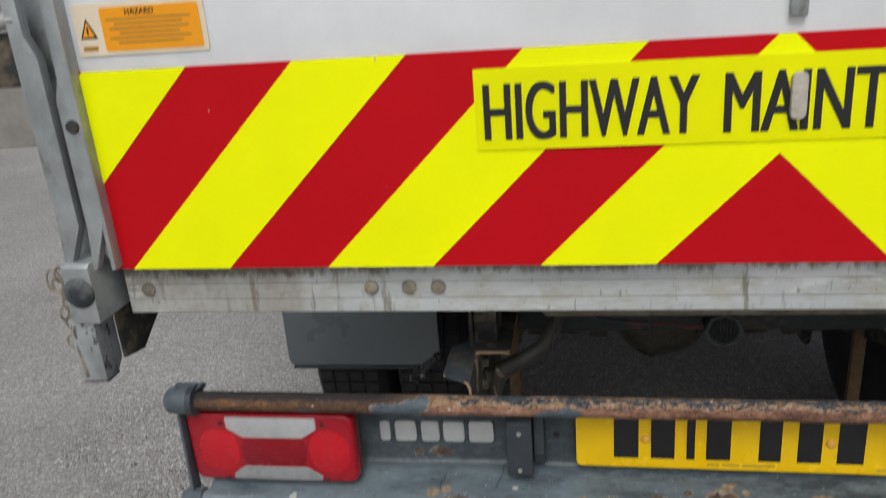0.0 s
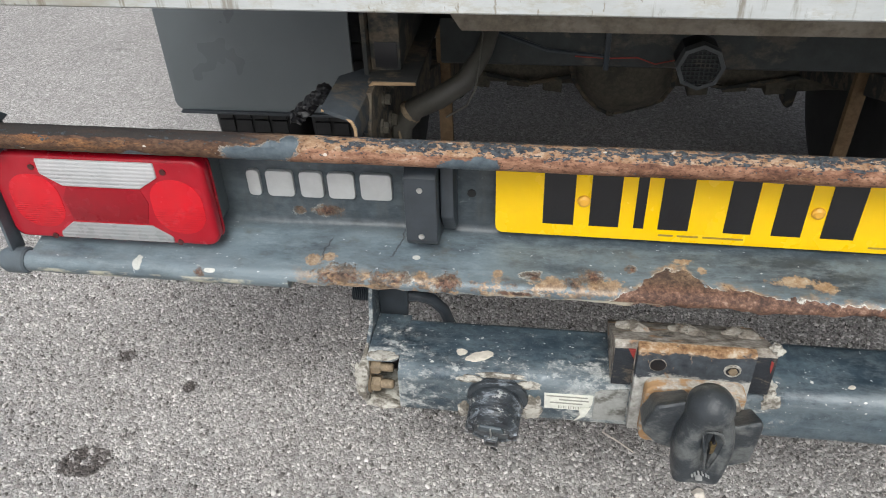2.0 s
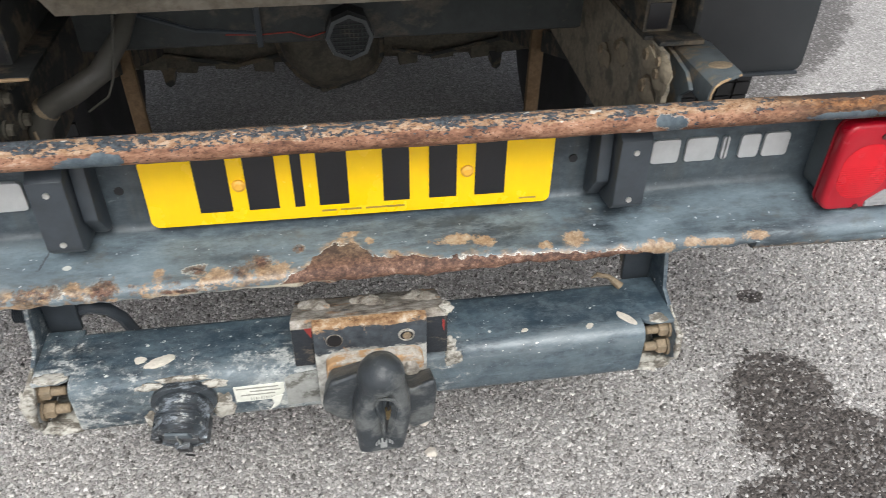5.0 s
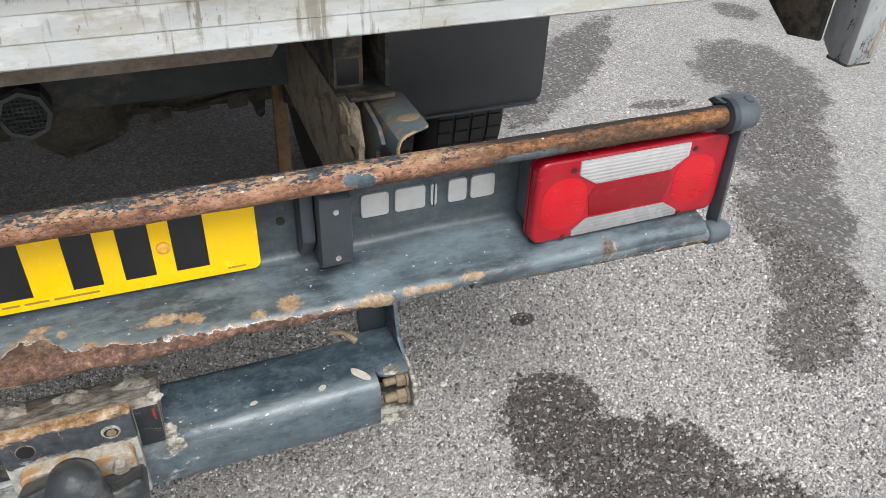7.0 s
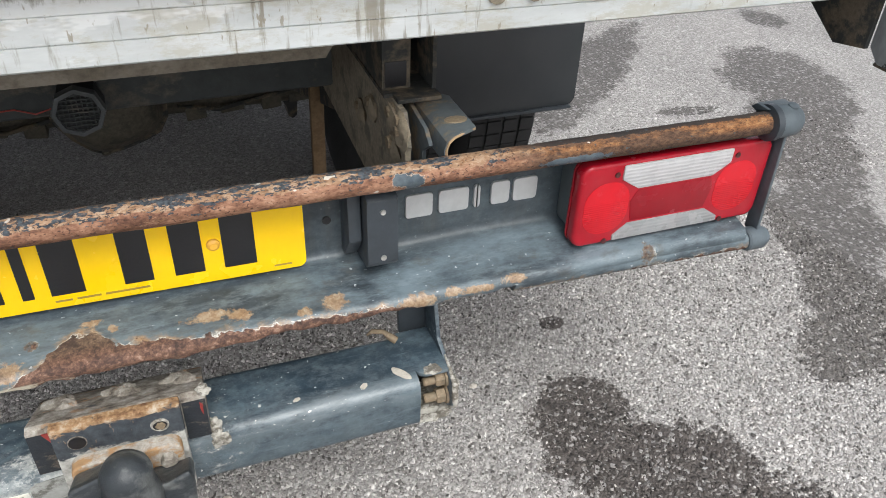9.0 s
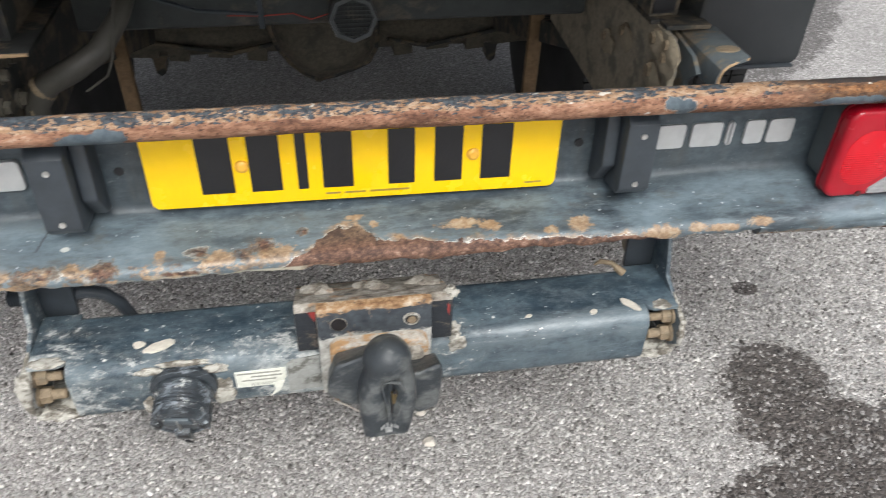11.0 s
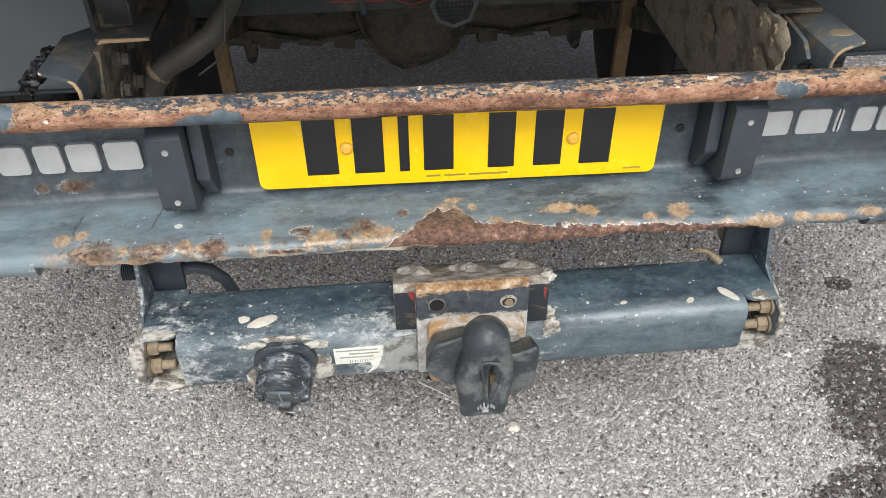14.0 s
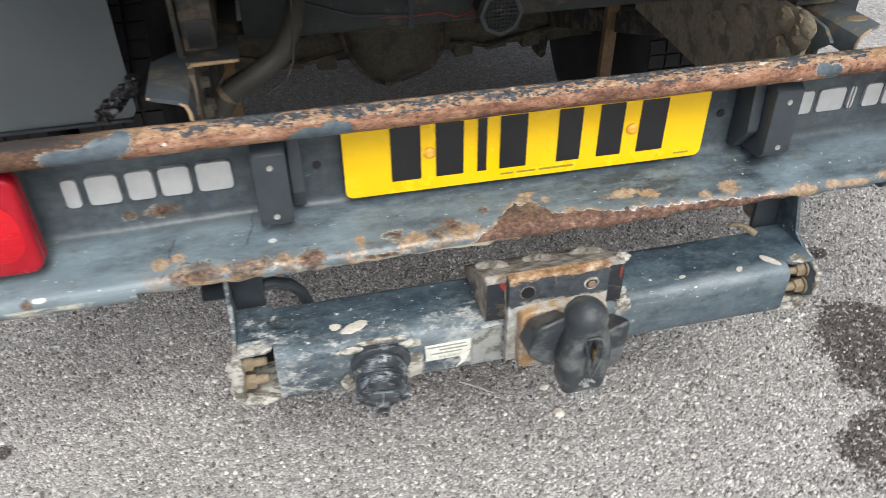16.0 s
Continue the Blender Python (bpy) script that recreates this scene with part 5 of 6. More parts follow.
# ---------------------------------------------------------------- chassis
for s in (-1, 1):
    a, b = (0.390, 0.463) if s > 0 else (-0.438, -0.365)
    hx = 0.400 if s > 0 else 0.419
    rl = part("chassis_rail", prism([(a, 0.742), (b, 0.742), (b, 0.872), (a, 0.872), (a, 0.866), (b - 0.006, 0.866), (b - 0.006, 0.748), (a, 0.748)] if s > 0 else [(b, 0.742), (a, 0.742), (a, 0.872), (b, 0.872), (b, 0.866), (a + 0.006, 0.866), (a + 0.006, 0.748), (b, 0.748)], "y", 0.085, 3.2, 0.001), CHASSIS, truck, "muddy black steel chassis rail")
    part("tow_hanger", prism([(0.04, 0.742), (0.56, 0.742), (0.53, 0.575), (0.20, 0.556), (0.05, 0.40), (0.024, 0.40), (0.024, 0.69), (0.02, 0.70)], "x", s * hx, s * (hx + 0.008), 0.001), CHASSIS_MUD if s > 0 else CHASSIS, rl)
    prof = [(0.431, 0.704), (0.431, 0.722), (0.434, 0.732), (0.443, 0.738), (0.480, 0.738), (0.480, 0.733), (0.445, 0.733), (0.438, 0.729), (0.436, 0.722), (0.436, 0.704)]
    rise, wide = (0.0, 0.0) if s > 0 else (0.008, -0.009)
    sb = prism([(s * (x + wide), z + rise) for x, z in prof], "y", -0.016, 0.115)
    for v in sb.verts:
        if v.co.y < 0:
            v.co.y -= 0.02 * max(0.0, min(1.0, (0.470 - abs(v.co.x)) / 0.03))
        elif abs(v.co.x) > 0.47:
            v.co.y -= 0.035
    # right side takes the lighter copy, with sky light in its colour
    br = part("support_bracket", sb, LIT_BRACKET if s > 0 else DARK_BRACKET, truck, "folded steel bumper bracket with a worn tan edge")
    def front(x):
        return -0.016 - 0.02 * max(0.0, min(1.0, (0.470 - x) / 0.03))
    part("worn_edge", tube([(s * (x + wide), front(x) - 0.0005, z + rise) for x, z in ((0.479, 0.7355), (0.47, 0.7355), (0.455, 0.7355), (0.444, 0.7352), (0.437, 0.731), (0.4338, 0.722), (0.4335, 0.705))], 0.0022, 8, True, 0.0012), EDGE_RUST, br)
    if s > 0:
        part("dirt_patch", prism(disc(0.012, 14, s * 0.462, 0.008, 1.3, 0.8), "z", 0.7375, 0.7395, 0.0004), BOLT, br)
    part("bracket_web", prism([(0.10, 0.735), (0.02, 0.725), (0.0, 0.71), (0.026, 0.69), (0.026, 0.55), (0.06, 0.55), (0.10, 0.62)], "x", s * 0.424, s * 0.430, 0.001), LIT_BRACKET if s > 0 else DARK_BRACKET, rl)
    for y, z, r in ((0.178, 0.696, 0.011), (0.075, 0.728, 0.012), (0.034, 0.735, 0.010), (0.071, 0.685, 0.014), (0.036, 0.718, 0.011), (0.238, 0.664, 0.010)) if s > 0 else ((0.135, 0.712, 0.012), (0.099, 0.705, 0.011), (0.134, 0.657, 0.013), (0.078, 0.673, 0.012)):
        part("chassis_bolt", hexbolt((s * (hx - 0.001), y, z), (-s, 0, 0), r * 0.72, 0.010, r), BOLT if s > 0 else AXLE, rl)
        if s > 0:
            clod = bmesh.new()
            bmesh.ops.create_icosphere(clod, subdivisions=2, radius=1.0)
            for v in clod.verts:
                q = v.co * (1 + 0.5 * noise.noise(v.co * 1.7 + Vector((y * 80, z * 50, 0))))
                v.co = Vector((hx - 0.003 + q.x * 0.006, y - 0.006 + q.y * 0.024, z - 0.008 + q.z * 0.018))
            part("mud_clod", clod, MUD, rl)
    part("rail_ledge", box(*((0.402, 0.463, 0.062, 0.115) if s > 0 else (-hx - 0.01, -0.365, 0.062, 0.30)), 0.7425, 0.7485, 0.001), CHASSIS, rl)
    rim = ((0.366, 0.7455), (0.39, 0.7455), (hx + 0.003, 0.7450), (hx + 0.008, 0.7400), (hx + 0.009, 0.705))
    if s < 0:
        part("ledge_edge", tube([(s * x, 0.0615, z) for x, z in rim], 0.0024, 8, True, 0.002), EDGE_RUST, rl)
    part("rail_insert", box(min(s * 0.390, s * 0.430), max(s * 0.390, s * 0.430), 0.095, 0.40, 0.749, 0.865, 0.002), CHASSIS, rl)
    part("rail_opening", box(min(s * 0.394, s * 0.424), max(s * 0.394, s * 0.424), 0.0935, 0.10, 0.753, 0.788, 0.001), INK, rl)
    part("hanger_strap", prism([(s * 0.402, 0.74), (s * 0.430, 0.74), (s * 0.424, 0.22), (s * 0.396, 0.22)], "y", 0.650, 0.668, 0.002), SPRING, truck, "rusty brown steel strap")
    part("leaf_spring", prism([(0.35, 0.62), (1.05, 0.40), (1.75, 0.60), (1.75, 0.56), (1.05, 0.34), (0.35, 0.58)], "x", s * 0.42, s * 0.49, 0.004), CHASSIS, truck)

hose = part("hydraulic_hose", tube([(-0.28, 0.24, 0.76), (-0.29, 0.20, 0.735), (-0.315, 0.16, 0.705), (-0.35, 0.15, 0.685), (-0.385, 0.15, 0.668), (-0.405, 0.145, 0.640), (-0.41, 0.14, 0.58)], [0.012, 0.013, 0.015, 0.016, 0.0165, 0.016, 0.015], 14), HOSE, truck, "dirty black hydraulic hose")
part("hose_clamp", lathe([(0.0172, -0.004), (0.0184, -0.002), (0.0184, 0.002), (0.0172, 0.004)], (-0.392, 0.15, 0.661), (-0.7, 0, -0.6), 20), BOLT, hose)
part("clamp_tail", tube([(-0.405, 0.122, 0.645), (-0.40, 0.118, 0.62), (-0.395, 0.117, 0.585)], 0.0022, 6), BOLT, hose)
part("brake_cable", tube([(-0.29, 0.19, 0.77), (-0.292, 0.16, 0.73), (-0.298, 0.15, 0.70), (-0.31, 0.15, 0.675), (-0.34, 0.15, 0.655)], 0.0016, 6), HOSE, truck)
part("grease_boot", merge(*(lump(-0.548 + 0.0125 * k, 0.112 - 0.005 * k, 0.668 + 0.0125 * k, 0.011 + 0.002 * (k % 2), 0.012, 0.010, 2.0 + 3 * k) for k in range(5))), INK, truck)

cross = part("crossmember", prism([(0.25, 0.697), (0.262, 0.69), (0.34, 0.69), (0.34, 0.765), (0.25, 0.765)], "x", -0.36, 0.36, 0.003), CROSS, truck, "dark grey painted steel crossmember")
alarm = part("reversing_alarm", lathe([(0.040, 0.05), (0.040, 0.008), (0.036, 0.0)], (0.012, 0.203, 0.716), (0, 1, 0), 8), INK, truck, "octagonal reversing alarm with a mesh front")
part("rim", lathe([(0.0345, 0.006), (0.0345, 0.0), (0.0415, 0.0), (0.0425, 0.004), (0.0425, 0.018), (0.040, 0.018)], (0.012, 0.192, 0.716), (0, 1, 0), 8, False), ALARM_RIM, alarm, "grey plastic rim")
wires = []
for k in range(-4, 5):
    h = math.sqrt(max(0.0, 0.033 ** 2 - (k * 0.0075) ** 2))
    wires.append(box(0.012 + k * 0.0075 - 0.001, 0.012 + k * 0.0075 + 0.001, 0.1950, 0.1975, 0.716 - h, 0.716 + h))
    wires.append(box(0.012 - h, 0.012 + h, 0.1945, 0.1970, 0.716 + k * 0.0075 - 0.001, 0.716 + k * 0.0075 + 0.001))
part("mesh_grille", merge(*wires), CROSS, alarm)
part("alarm_wire", tube([(-0.020, 0.225, 0.718), (-0.045, 0.24, 0.705), (-0.07, 0.243, 0.713), (-0.11, 0.246, 0.71), (-0.16, 0.246, 0.712)], 0.0011, 6), WIRE, alarm)
for ob in (alarm, *alarm.children):
    if not ob.name.startswith("alarm_wire"):
        for v in ob.data.vertices:
            v.co = Vector((0.011, 0.200, 0.720)) + (v.co - Vector((0.012, 0.200, 0.716))) * 0.80
part("cable_clip", box(-0.118, -0.110, 0.243, 0.249, 0.692, 0.75, 0.001), BLACK_PLASTIC, cross)
part("alarm_cable", tube([(-0.11, 0.247, 0.712), (-0.2, 0.247, 0.72), (-0.30, 0.247, 0.755)], 0.003, 6), BLACK_PLASTIC, cross)

axle = part("rear_axle", tube([(x, 1.10, 0.345) for x in span(-0.8, 0.8, 20)], 0.055, 16), AXLE, truck, "dirty rear axle")
DIFF = ((-0.135, 0.50), (-0.150, 0.44), (-0.150, 0.385), (-0.137, 0.335), (-0.105, 0.288), (-0.070, 0.256), (-0.038, 0.242), (0.005, 0.250), (0.060, 0.268), (0.095, 0.285), (0.118, 0.325), (0.122, 0.40), (0.110, 0.46), (0.085, 0.50))


def casing(steps):
    """Rings of the casing's outline, drawn in towards its middle as they come forward."""
    bm = bmesh.new()
    rings = []
    for y, k, sink in steps:
        rings.append([bm.verts.new((-0.02 + (x + 0.02) * k, y, 0.40 + (z - 0.40) * k - sink)) for x, z in DIFF])
    for a, b in zip(rings, rings[1:]):
        for i in range(len(DIFF)):
            bm.faces.new((a[i], a[(i + 1) % len(DIFF)], b[(i + 1) % len(DIFF)], b[i]))
    bm.faces.new(rings[0]), bm.faces.new(rings[-1][::-1])
    return bm


part("differential", casing(((1.20, 0.70, 0.0), (1.06, 0.94, 0.0), (1.00, 0.92, 0.0), (0.955, 0.80, 0.0), (0.925, 0.52, 0.01), (0.915, 0.20, 0.02))), AXLE, axle)
part("casing_rim", casing(((1.022, 0.97, 0.0), (1.018, 1.0, 0.0), (1.004, 1.0, 0.0), (1.000, 0.97, 0.0))), CHASSIS, axle)
part("drain_plug", hexbolt((-0.036, 0.985, 0.262), (0, -0.6, -0.8), 0.010, 0.010), AXLE, axle)
for s in (-1, 1):
    for x, w, low in ((0.455, 0.07, 0.300), (0.375, 0.05, 0.288), (0.275, 0.06, 0.292), (0.185, 0.05, 0.280)):
        part("axle_clamp", prism([(s * (x - w / 2), low), (s * (x + w / 2), low + 0.005), (s * (x + w / 2), 0.40), (s * (x - w / 2), 0.40)], "y", 1.05, 1.15, 0.004), AXLE, axle)
    part("spring_plate", prism([(s * 0.395, 0.34), (s * 0.405, 0.285), (s * 0.425, 0.250), (s * 0.428, 0.222), (s * 0.440, 0.214), (s * 0.452, 0.225), (s * 0.455, 0.262), (s * 0.475, 0.290), (s * 0.480, 0.34)], "y", 1.13, 1.19, 0.005), CHASSIS, axle)
    part("brake_pipe", tube([(s * 0.50, 1.04, 0.36), (s * 0.36, 1.035, 0.335), (s * 0.24, 1.03, 0.315), (s * 0.14, 1.02, 0.34)], 0.006, 8), CHASSIS, axle)



def wheel(s, x):
    w = new("wheel")
    w.parent = truck
    prof = [(0.20, -0.09), (0.215, -0.10), (0.30, -0.105), (0.335, -0.098), (0.349, -0.085), (0.349, 0.085), (0.335, 0.098), (0.30, 0.105), (0.215, 0.10), (0.20, 0.09)]
    part("tyre", lathe(prof, (x, 1.10, 0.349), (1, 0, 0), 48), TYRE, w)
    part("rim", lathe([(0.199, -0.08), (0.199, 0.08), (0.10, 0.05), (0.05, 0.06)], (x, 1.10, 0.349), (1, 0, 0), 32), CHASSIS, w)
    blocks = []
    for k in range(60):
        a = 2 * math.pi * k / 60
        for j in (-0.066, -0.022, 0.022, 0.066):
            blocks.append(box(x + j - 0.018, x + j + 0.018, -0.016, 0.016, 0.344, 0.355, 0, Matrix.Translation((0, 1.10, 0.349)) @ Matrix.Rotation(a, 4, "X")))
    me = part("tread", merge(*blocks), TYRE, w, smooth=False)
    return w


for s in (-1, 1):
    wheel(s, s * 0.893)
    wheel(s, s * 0.655)
    a, b = sorted((s * 0.600, s * 1.010))
    fl = part("mud_flap", prism(rounded(a, b, 0.414, 0.80, 0.022), "y", 0.622, 0.630, 0.002), FLAP if s > 0 else PALE_FLAP, truck, "near-black moulded plastic mud flap" if s > 0 else "bluish grey moulded plastic mud flap")
    part("flap_rim", prism(rounded(a + 0.012, b - 0.010, 0.409, 0.416, 0.003, 2), "y", 0.614, 0.632, 0.002), BLACK_PLASTIC, fl)
    part("mud_guard", sheet_sweep([(0.635, 0.79), (0.70, 0.84), (0.90, 0.86), (1.25, 0.86), (1.5, 0.78)], span(a, b, 2), 0.004), FLAP, truck)

# ---------------------------------------------------------------- platform and tail board
deck = part("platform", box(-0.93, 0.93, -0.02, 3.3, 0.905, 0.96, 0.003), UNDER, truck, "dirty underside of the loading platform")
part("deck_beam", prism([(-0.345, 0.9045), (-0.30, 0.8355), (0.30, 0.8355), (0.345, 0.9045)], "y", 0.012, 0.050, 0.002), UNDER, deck)
for y in (0.7, 1.3, 1.9, 2.5):
    part("deck_beam", box(-0.90, 0.90, y, y + 0.06, 0.873, 0.906, 0.002), UNDER, deck)
SILL = [(-0.020, 0.886), (-0.083, 0.886), (-0.085, 0.888), (-0.085, 0.9092), (-0.0832, 0.9095), (-0.0832, 0.9105), (-0.085, 0.9108), (-0.085, 0.9352), (-0.0832, 0.9355), (-0.0832, 0.9365), (-0.085, 0.9368), (-0.085, 0.964), (-0.08, 0.970), (-0.020, 0.970)]
bm = bmesh.new()
rings = [[bm.verts.new((x, y, z)) for y, z in SILL] for x in span(-0.955, 0.965, 24)]
for p, q in zip(rings, rings[1:]):
    for k in range(len(SILL)):
        bm.faces.new((p[k], p[(k + 1) % len(SILL)], q[(k + 1) % len(SILL)], q[k]))
bm.faces.new(rings[0]), bm.faces.new(rings[-1][::-1])
rear = part("rear_sill", bm, ALU, truck, "weathered extruded aluminium sill with streaks")
for v in rear.data.vertices:
    v.co.z += 0.002 - 0.004 * v.co.x
for x in (-0.918, -0.555, -0.497, -0.453, 0.463, 0.507, 0.565, 0.905):
    part("sill_bolt", lathe([(0.0115, 0), (0.011, 0.004), (0.006, 0.007)], (x, -0.0848, 0.929 - 0.004 * x), (0, -1, 0), 14), CHASSIS_MUD, rear)

bx0, bx1, bz0, bz1 = -0.948, 0.960, 0.975, 1.271
board = part("chevron_board", box(bx0, bx1, -0.1135, -0.1095, bz0, bz1), RED, truck, "red and yellow chevron warning board")
CX = 0.006


def chevron(b0, flip):
    """One yellow stripe at 45 degrees, clipped to the board."""
    w, h = 0.156, bz1 - bz0
    pts = [(b0, bz0), (b0 + w, bz0), (b0 + w + h, bz1), (b0 + h, bz1)]
    poly = pts
    for lim, keep in ((-0.9465, 1), (CX, -1)):
        clipped = []
        for a, b in zip(poly, poly[1:] + poly[:1]):
            ia, ib = keep * (a[0] - lim) >= 0, keep * (b[0] - lim) >= 0
            if ia:
                clipped.append(a)
            if ia != ib:
                t = (lim - a[0]) / (b[0] - a[0])
                clipped.append((lim, a[1] + t * (b[1] - a[1])))
        poly = clipped
        if len(poly) < 3:
            return None
    return [(2 * CX - x, z) for x, z in poly] if flip else poly


for flip in (False, True):
    for k in range(-2, 4):
        poly = chevron(-0.9165 + 0.3085 * k, flip)
        if poly:
            part("yellow_stripe", prism(poly, "y", -0.1148, -0.110), YELLOW, board)
patch = part("sign_panel", box(-0.378, 0.390, -0.1172, -0.1145, 1.141, 1.2475), YELLOW2, board, "yellow sticker with black lettering")


def lettering(text, x0, x1, z0, z1, y, parent, material, measure="", bold=0.0):
    """Built-in lettering on an upright face; x0 to x1 is the width of the measure text, or of all of it."""
    def outline(words):
        cu = bpy.data.curves.new("lettering", "FONT")
        cu.body, cu.extrude = words, 0.001
        tmp = bpy.data.objects.new("lettering", cu)
        scene.collection.objects.link(tmp)
        bpy.context.view_layer.update()
        me = bpy.data.meshes.new_from_object(tmp.evaluated_get(bpy.context.evaluated_depsgraph_get()))
        bpy.data.objects.remove(tmp)
        return me
    ref = outline(measure or text)
    xs, ys = [v.co.x for v in ref.vertices], [v.co.y for v in ref.vertices]
    pieces = []
    for k in (-1, 0, 1) if bold else (0,):
        me = outline(text)
        for v in me.vertices:
            v.co = Vector((x0 + (v.co.x - min(xs)) / (max(xs) - min(xs)) * (x1 - x0) + k * bold, y - v.co.z * 0.5 - 0.0001 * k, z0 + (v.co.y - min(ys)) / (max(ys) - min(ys)) * (z1 - z0)))
        bm = bmesh.new()
        bm.from_mesh(me)
        pieces.append(bm)
    return part("lettering", merge(*pieces), material, parent, smooth=False)


lettering("HIGHWAY", -0.365, -0.096, 1.1535, 1.2285, -0.1178, patch, INK, "", 0.0016)
lettering("MAINTENANCE", -0.063, 0.083, 1.1535, 1.2285, -0.1178, patch, INK, "MAIN", 0.0016)

panel = part("tail_board", box(-0.955, 0.968, -0.110, -0.060, 0.974, 1.62, 0.002), PANEL, truck, "smooth pale grey aluminium tail board")
part("drop_latch", box(0.006, 0.026, -0.122, -0.109, 1.290, 1.40, 0.003), GALV, panel)
part("latch_keeper", prism(rounded(0.012, 0.031, 1.168, 1.226, 0.008), "y", -0.128, -0.1175, 0.003), CHALK, panel)

haz = part("hazard_label", prism(rounded(-0.907, -0.715, 1.283, 1.352, 0.004, 3), "y", -0.1125, -0.1095), CREAM, truck, "cream and orange hazard warning sticker")
part("orange_field", prism(rounded(-0.866, -0.722, 1.288, 1.346, 0.004, 3), "y", -0.1132, -0.1115), ORANGE, haz)
part("warning_triangle", prism([(-0.901, 1.306), (-0.875, 1.306), (-0.888, 1.333)], "y", -0.1132, -0.1115), INK, haz)
part("triangle_field", prism([(-0.897, 1.3085), (-0.879, 1.3085), (-0.888, 1.328)], "y", -0.1138, -0.1115), ORANGE, haz)
part("exclamation_bar", box(-0.8892, -0.8868, -0.1144, -0.112, 1.311, 1.322), INK, haz)
part("print_bar", box(-0.900, -0.878, -0.1132, -0.1115, 1.290, 1.296), LABEL_TEXT, haz)
lettering("HAZARD", -0.828, -0.786, 1.335, 1.343, -0.1136, haz, INK)
for k, w in enumerate((0.062, 0.050, 0.058, 0.044, 0.060, 0.048)):
    part("print_bar", box(-0.797 - w, -0.797 + w, -0.1136, -0.112, 1.3285 - 0.0062 * k, 1.3312 - 0.0062 * k), LABEL_TEXT, haz)


for ob in (board, *board.children, *patch.children, panel, *panel.children, haz, *haz.children):  # the board sits a little out of level
    up, along = (0.009, -0.018) if ob is haz or ob.parent is haz else (0.0, 0.0)
    for v in ob.data.vertices:
        v.co.x += along
        v.co.z += up - 0.009 * (v.co.x + 0.5)


# ---------------------------------------------------------------- corner posts
def corner_post(s, off):
    """Pressed steel post: two folded front edges with a slot between, a hinge box and a foot below."""
    def X(a, b):
        return tuple(sorted((s * a + off, s * b + off)))

    def bx(a, b, y0, y1, z0, z1, bevel=0.003):
        return box(*X(a, b), y0, y1, z0, z1, bevel)

    post = part("corner_post", prism([(-0.148, 0.902), (-0.03, 0.902), (-0.03, 1.0), (-0.142, 1.0), (-0.148, 0.994)], "x", s * 0.956 + off, s * 1.003 + off, 0.004), GALV, truck, "galvanised pressed steel corner post")
    part("back_plate", bx(0.926, 1.004, -0.096, -0.02, 0.99, 1.62), GALV, post)
    part("outer_edge", prism([(s * x + off, z) for x, z in ((1.000, 0.985), (0.992, 0.985), (0.962, 1.055), (0.962, 1.30), (0.975, 1.33), (0.978, 1.62), (0.998, 1.62), (0.997, 1.06))], "y", -0.136, -0.118, 0.002), GALV, post)
    part("inner_edge", prism([(s * x + off, z) for x, z in ((0.950, 0.985), (0.957, 0.985), (0.951, 1.055), (0.951, 1.24), (0.942, 1.27), (0.938, 1.62), (0.918, 1.62), (0.922, 1.06))], "y", -0.134, -0.118, 0.002), GALV, post)
    part("inner_side", bx(0.920, 0.927, -0.133, -0.09, 0.985, 1.62, 0.001), GALV, post)
    part("slot", bx(0.956, 0.961, -0.0985, -0.09, 1.04, 1.16, 0.0), INK, post)
    part("post_foot", prism([(-0.138, 0.905), (-0.085, 0.905), (-0.085, 0.815), (-0.105, 0.797), (-0.138, 0.797)], "x", s * 0.976 + off, s * 1.020 + off, 0.004), GALV_WORN, post)
    part("foot_plate", prism([(-0.084, 0.9), (0.05, 0.9), (0.03, 0.84), (-0.03, 0.802), (-0.084, 0.812)], "x", s * 0.970 + off, s * 0.977 + off, 0.001), CHASSIS, post)
    part("foot_sole", bx(0.977, 1.018, -0.136, -0.100, 0.794, 0.799, 0.001), CHASSIS, post)
    part("pivot_cap", lathe([(0.0245, 0), (0.0245, 0.003), (0.018, 0.008), (0.005, 0.010)], (s * 0.979 + off, -0.1475, 0.954), (0, -1, 0), 24), RUBBER, post)
    part("rivet", lathe([(0.010, 0), (0.009, 0.005), (0.004, 0.007)], (s * 0.934 + off, -0.1335, 1.203), (0, -1, 0), 14), CHASSIS, post)
    part("latch_bar", tube([(s * 0.985 + off, -0.125, 1.352), (s * 1.06 + off, -0.125, 1.352)], 0.012, 14), STEEL, post)
    part("latch_body", bx(0.99, 1.06, -0.12, -0.06, 1.26, 1.335, 0.006), CHASSIS, post)
    return post


for s, off in ((-1, -0.014), (1, 0.042)):
    corner_post(s, off)

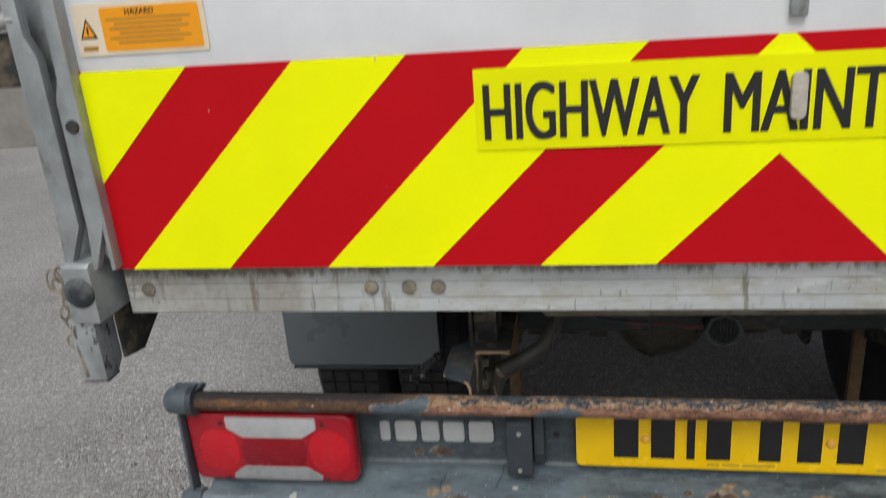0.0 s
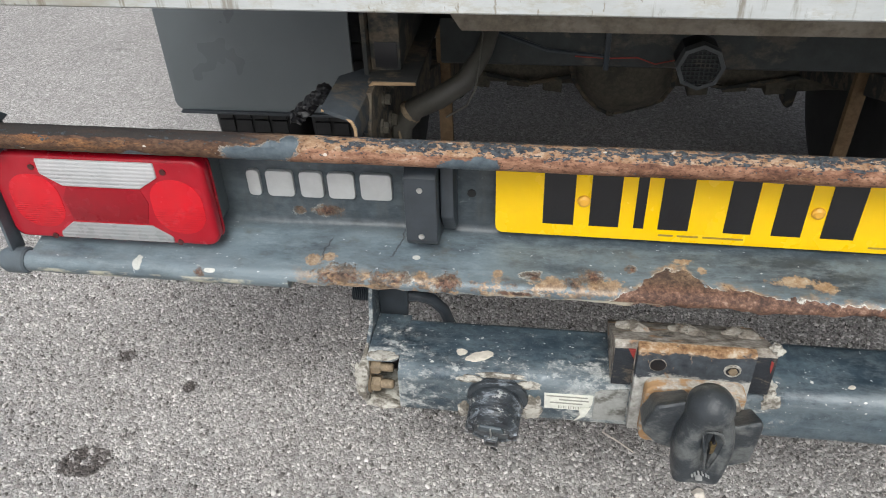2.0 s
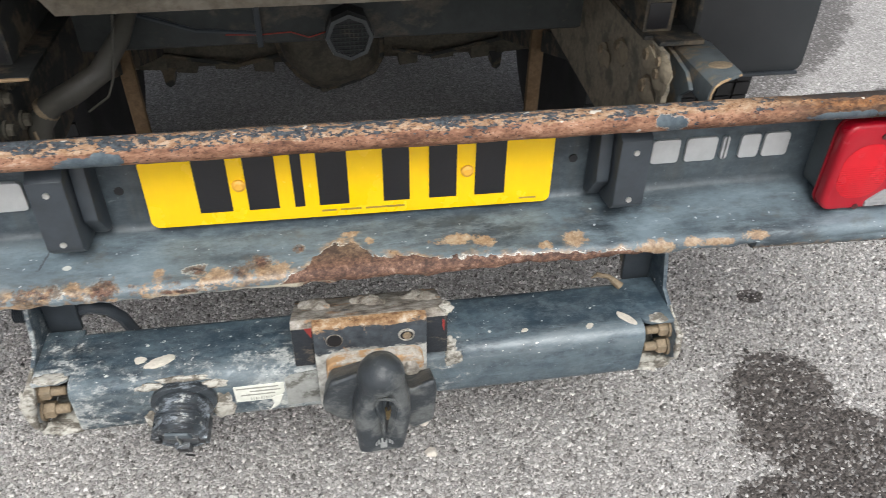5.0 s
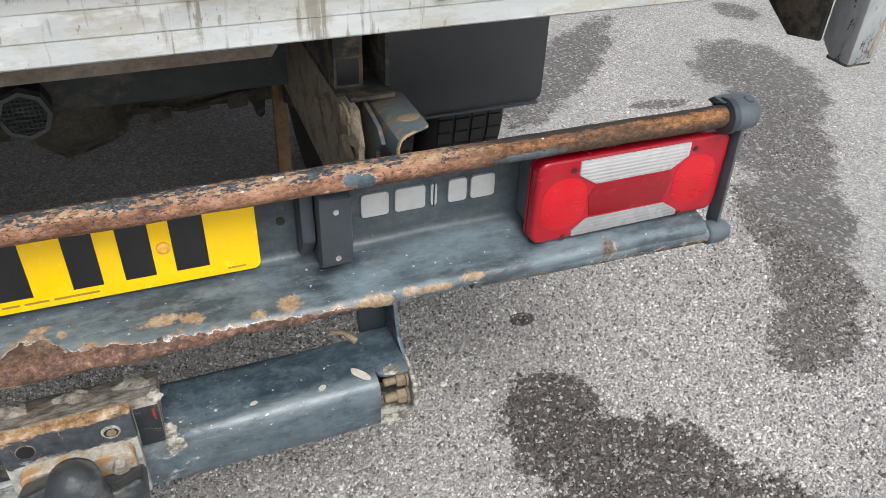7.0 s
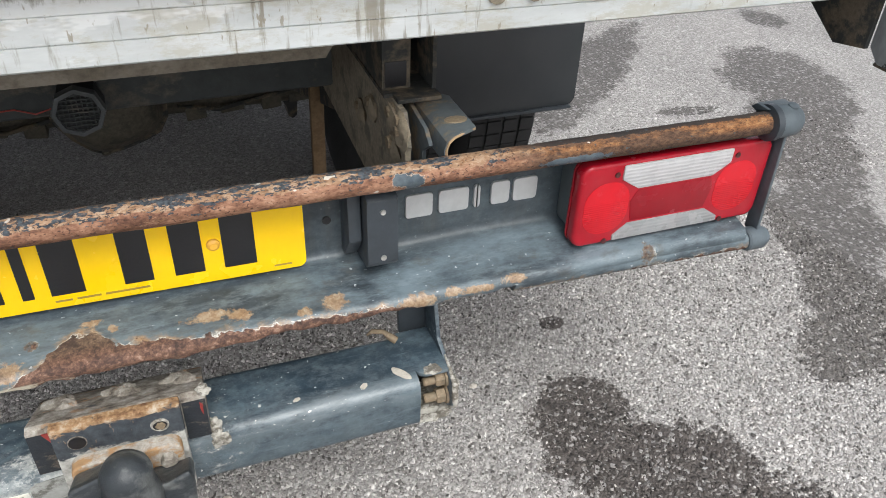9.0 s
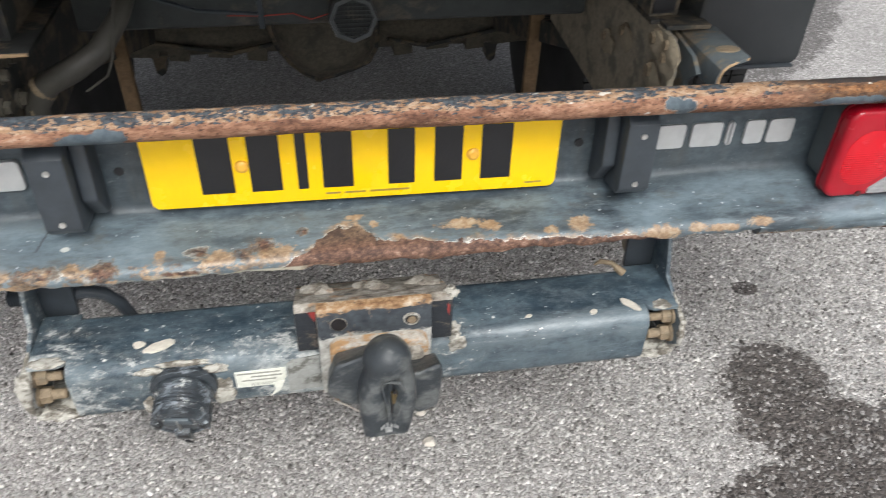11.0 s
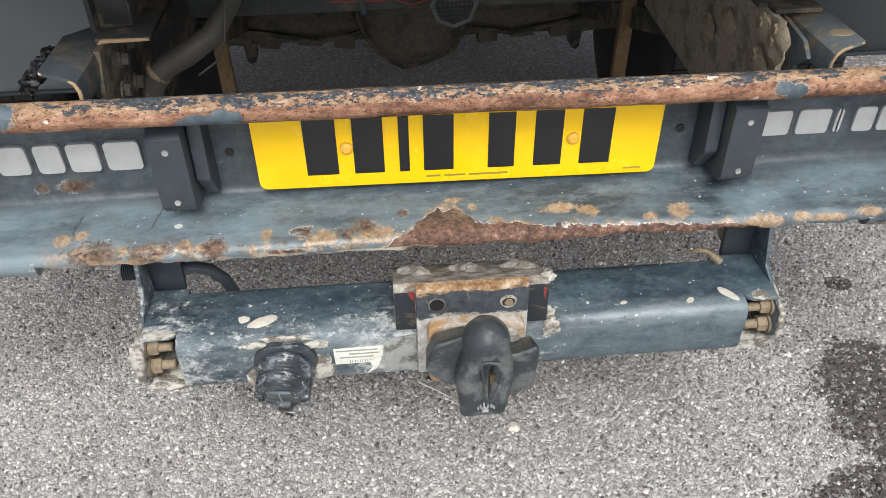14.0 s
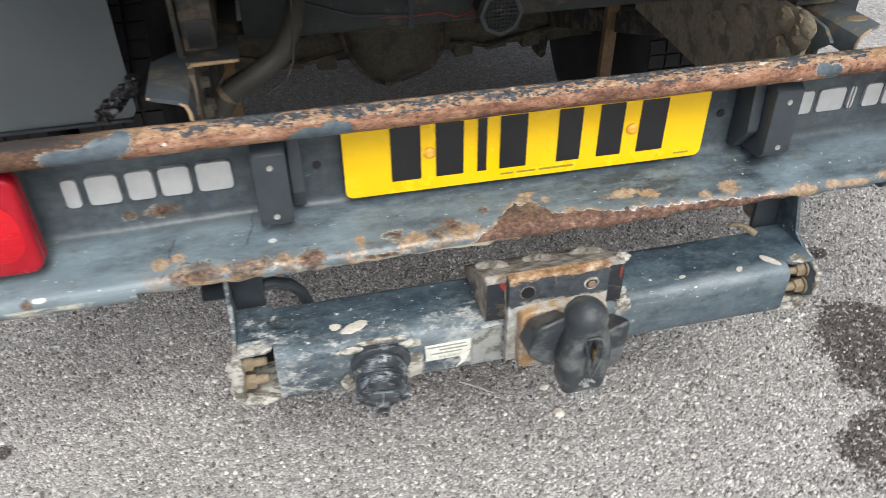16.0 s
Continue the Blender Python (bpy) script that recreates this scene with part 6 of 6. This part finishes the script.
# the locking pins hang on chains beside the posts
for s, off in ((-1, -0.014), (1, 0.042)):
    chain = new("pin_chain")
    chain.location = (s * 1.016 + off, -0.135, 0.98)
    tagged(chain, "short rusty chain with a locking pin hanging from the post", "chain", "pin chains")
    for k in range(8):
        z, x = -0.016 * k, s * 0.007 * math.sin(k * 1.9)
        ring = [(x + 0.007 * math.cos(t) * (1 if k % 2 else 0.35), 0.007 * math.cos(t) * (0.35 if k % 2 else 1), z + 0.011 * math.sin(t)) for t in span(0, 2 * math.pi, 12)]
        part("chain_link", tube(ring, 0.002, 6, False), CHASSIS_MUD, chain)
    part("pin", tube([(-s * 0.002, 0, -0.12), (-s * 0.006, -0.002, -0.155), (-s * 0.008, -0.002, -0.175)], 0.0035, 8), CHASSIS_MUD, chain)
    part("pin_ring", tube([(s * 0.010 + 0.013 * math.cos(t), 0.0, -0.012 + 0.02 * math.sin(t)) for t in span(0, 2 * math.pi, 16)], 0.002, 6, False), CHASSIS_MUD, chain)

# plain unseen cab and body beyond, that close the truck to the front
# unseen boxes added only to keep light from under the truck
for s in (-1, 1):
    part("side_locker", box(min(s * 0.56, s * 0.93), max(s * 0.56, s * 0.93), 1.72, 3.1, 0.36, 0.88, 0.01), CHASSIS, truck)
part("gearbox_shield", box(-0.34, 0.34, 1.85, 3.2, 0.36, 0.70, 0.02), CHASSIS, truck)
# reaches low so that less light comes in underneath from the front
cab = part("cab", prism([(3.32, 0.24), (5.05, 0.24), (5.22, 0.55), (5.20, 1.15), (4.62, 2.18), (4.45, 2.26), (3.34, 2.28), (3.32, 2.2)], "x", -0.95, 0.95, 0.05, 3), PANEL, truck, "plain pale truck cab")
part("rear_window", box(-0.62, 0.62, 3.312, 3.322, 1.62, 2.02, 0.003), INK, cab)
for s in (-1, 1):
    part("side_window", prism([(3.75, 1.38), (4.85, 1.38), (4.50, 2.02), (3.75, 2.02)], "x", s * 0.948, s * 0.953, 0.001), INK, cab)
for s in (-1, 1):
    part("side_board", box(min(s * 0.93, s * 0.96), max(s * 0.93, s * 0.96), -0.02, 3.3, 0.95, 1.40, 0.004), PANEL, truck)
    wheel(s, s * 0.83).location = (0, 3.4, 0)
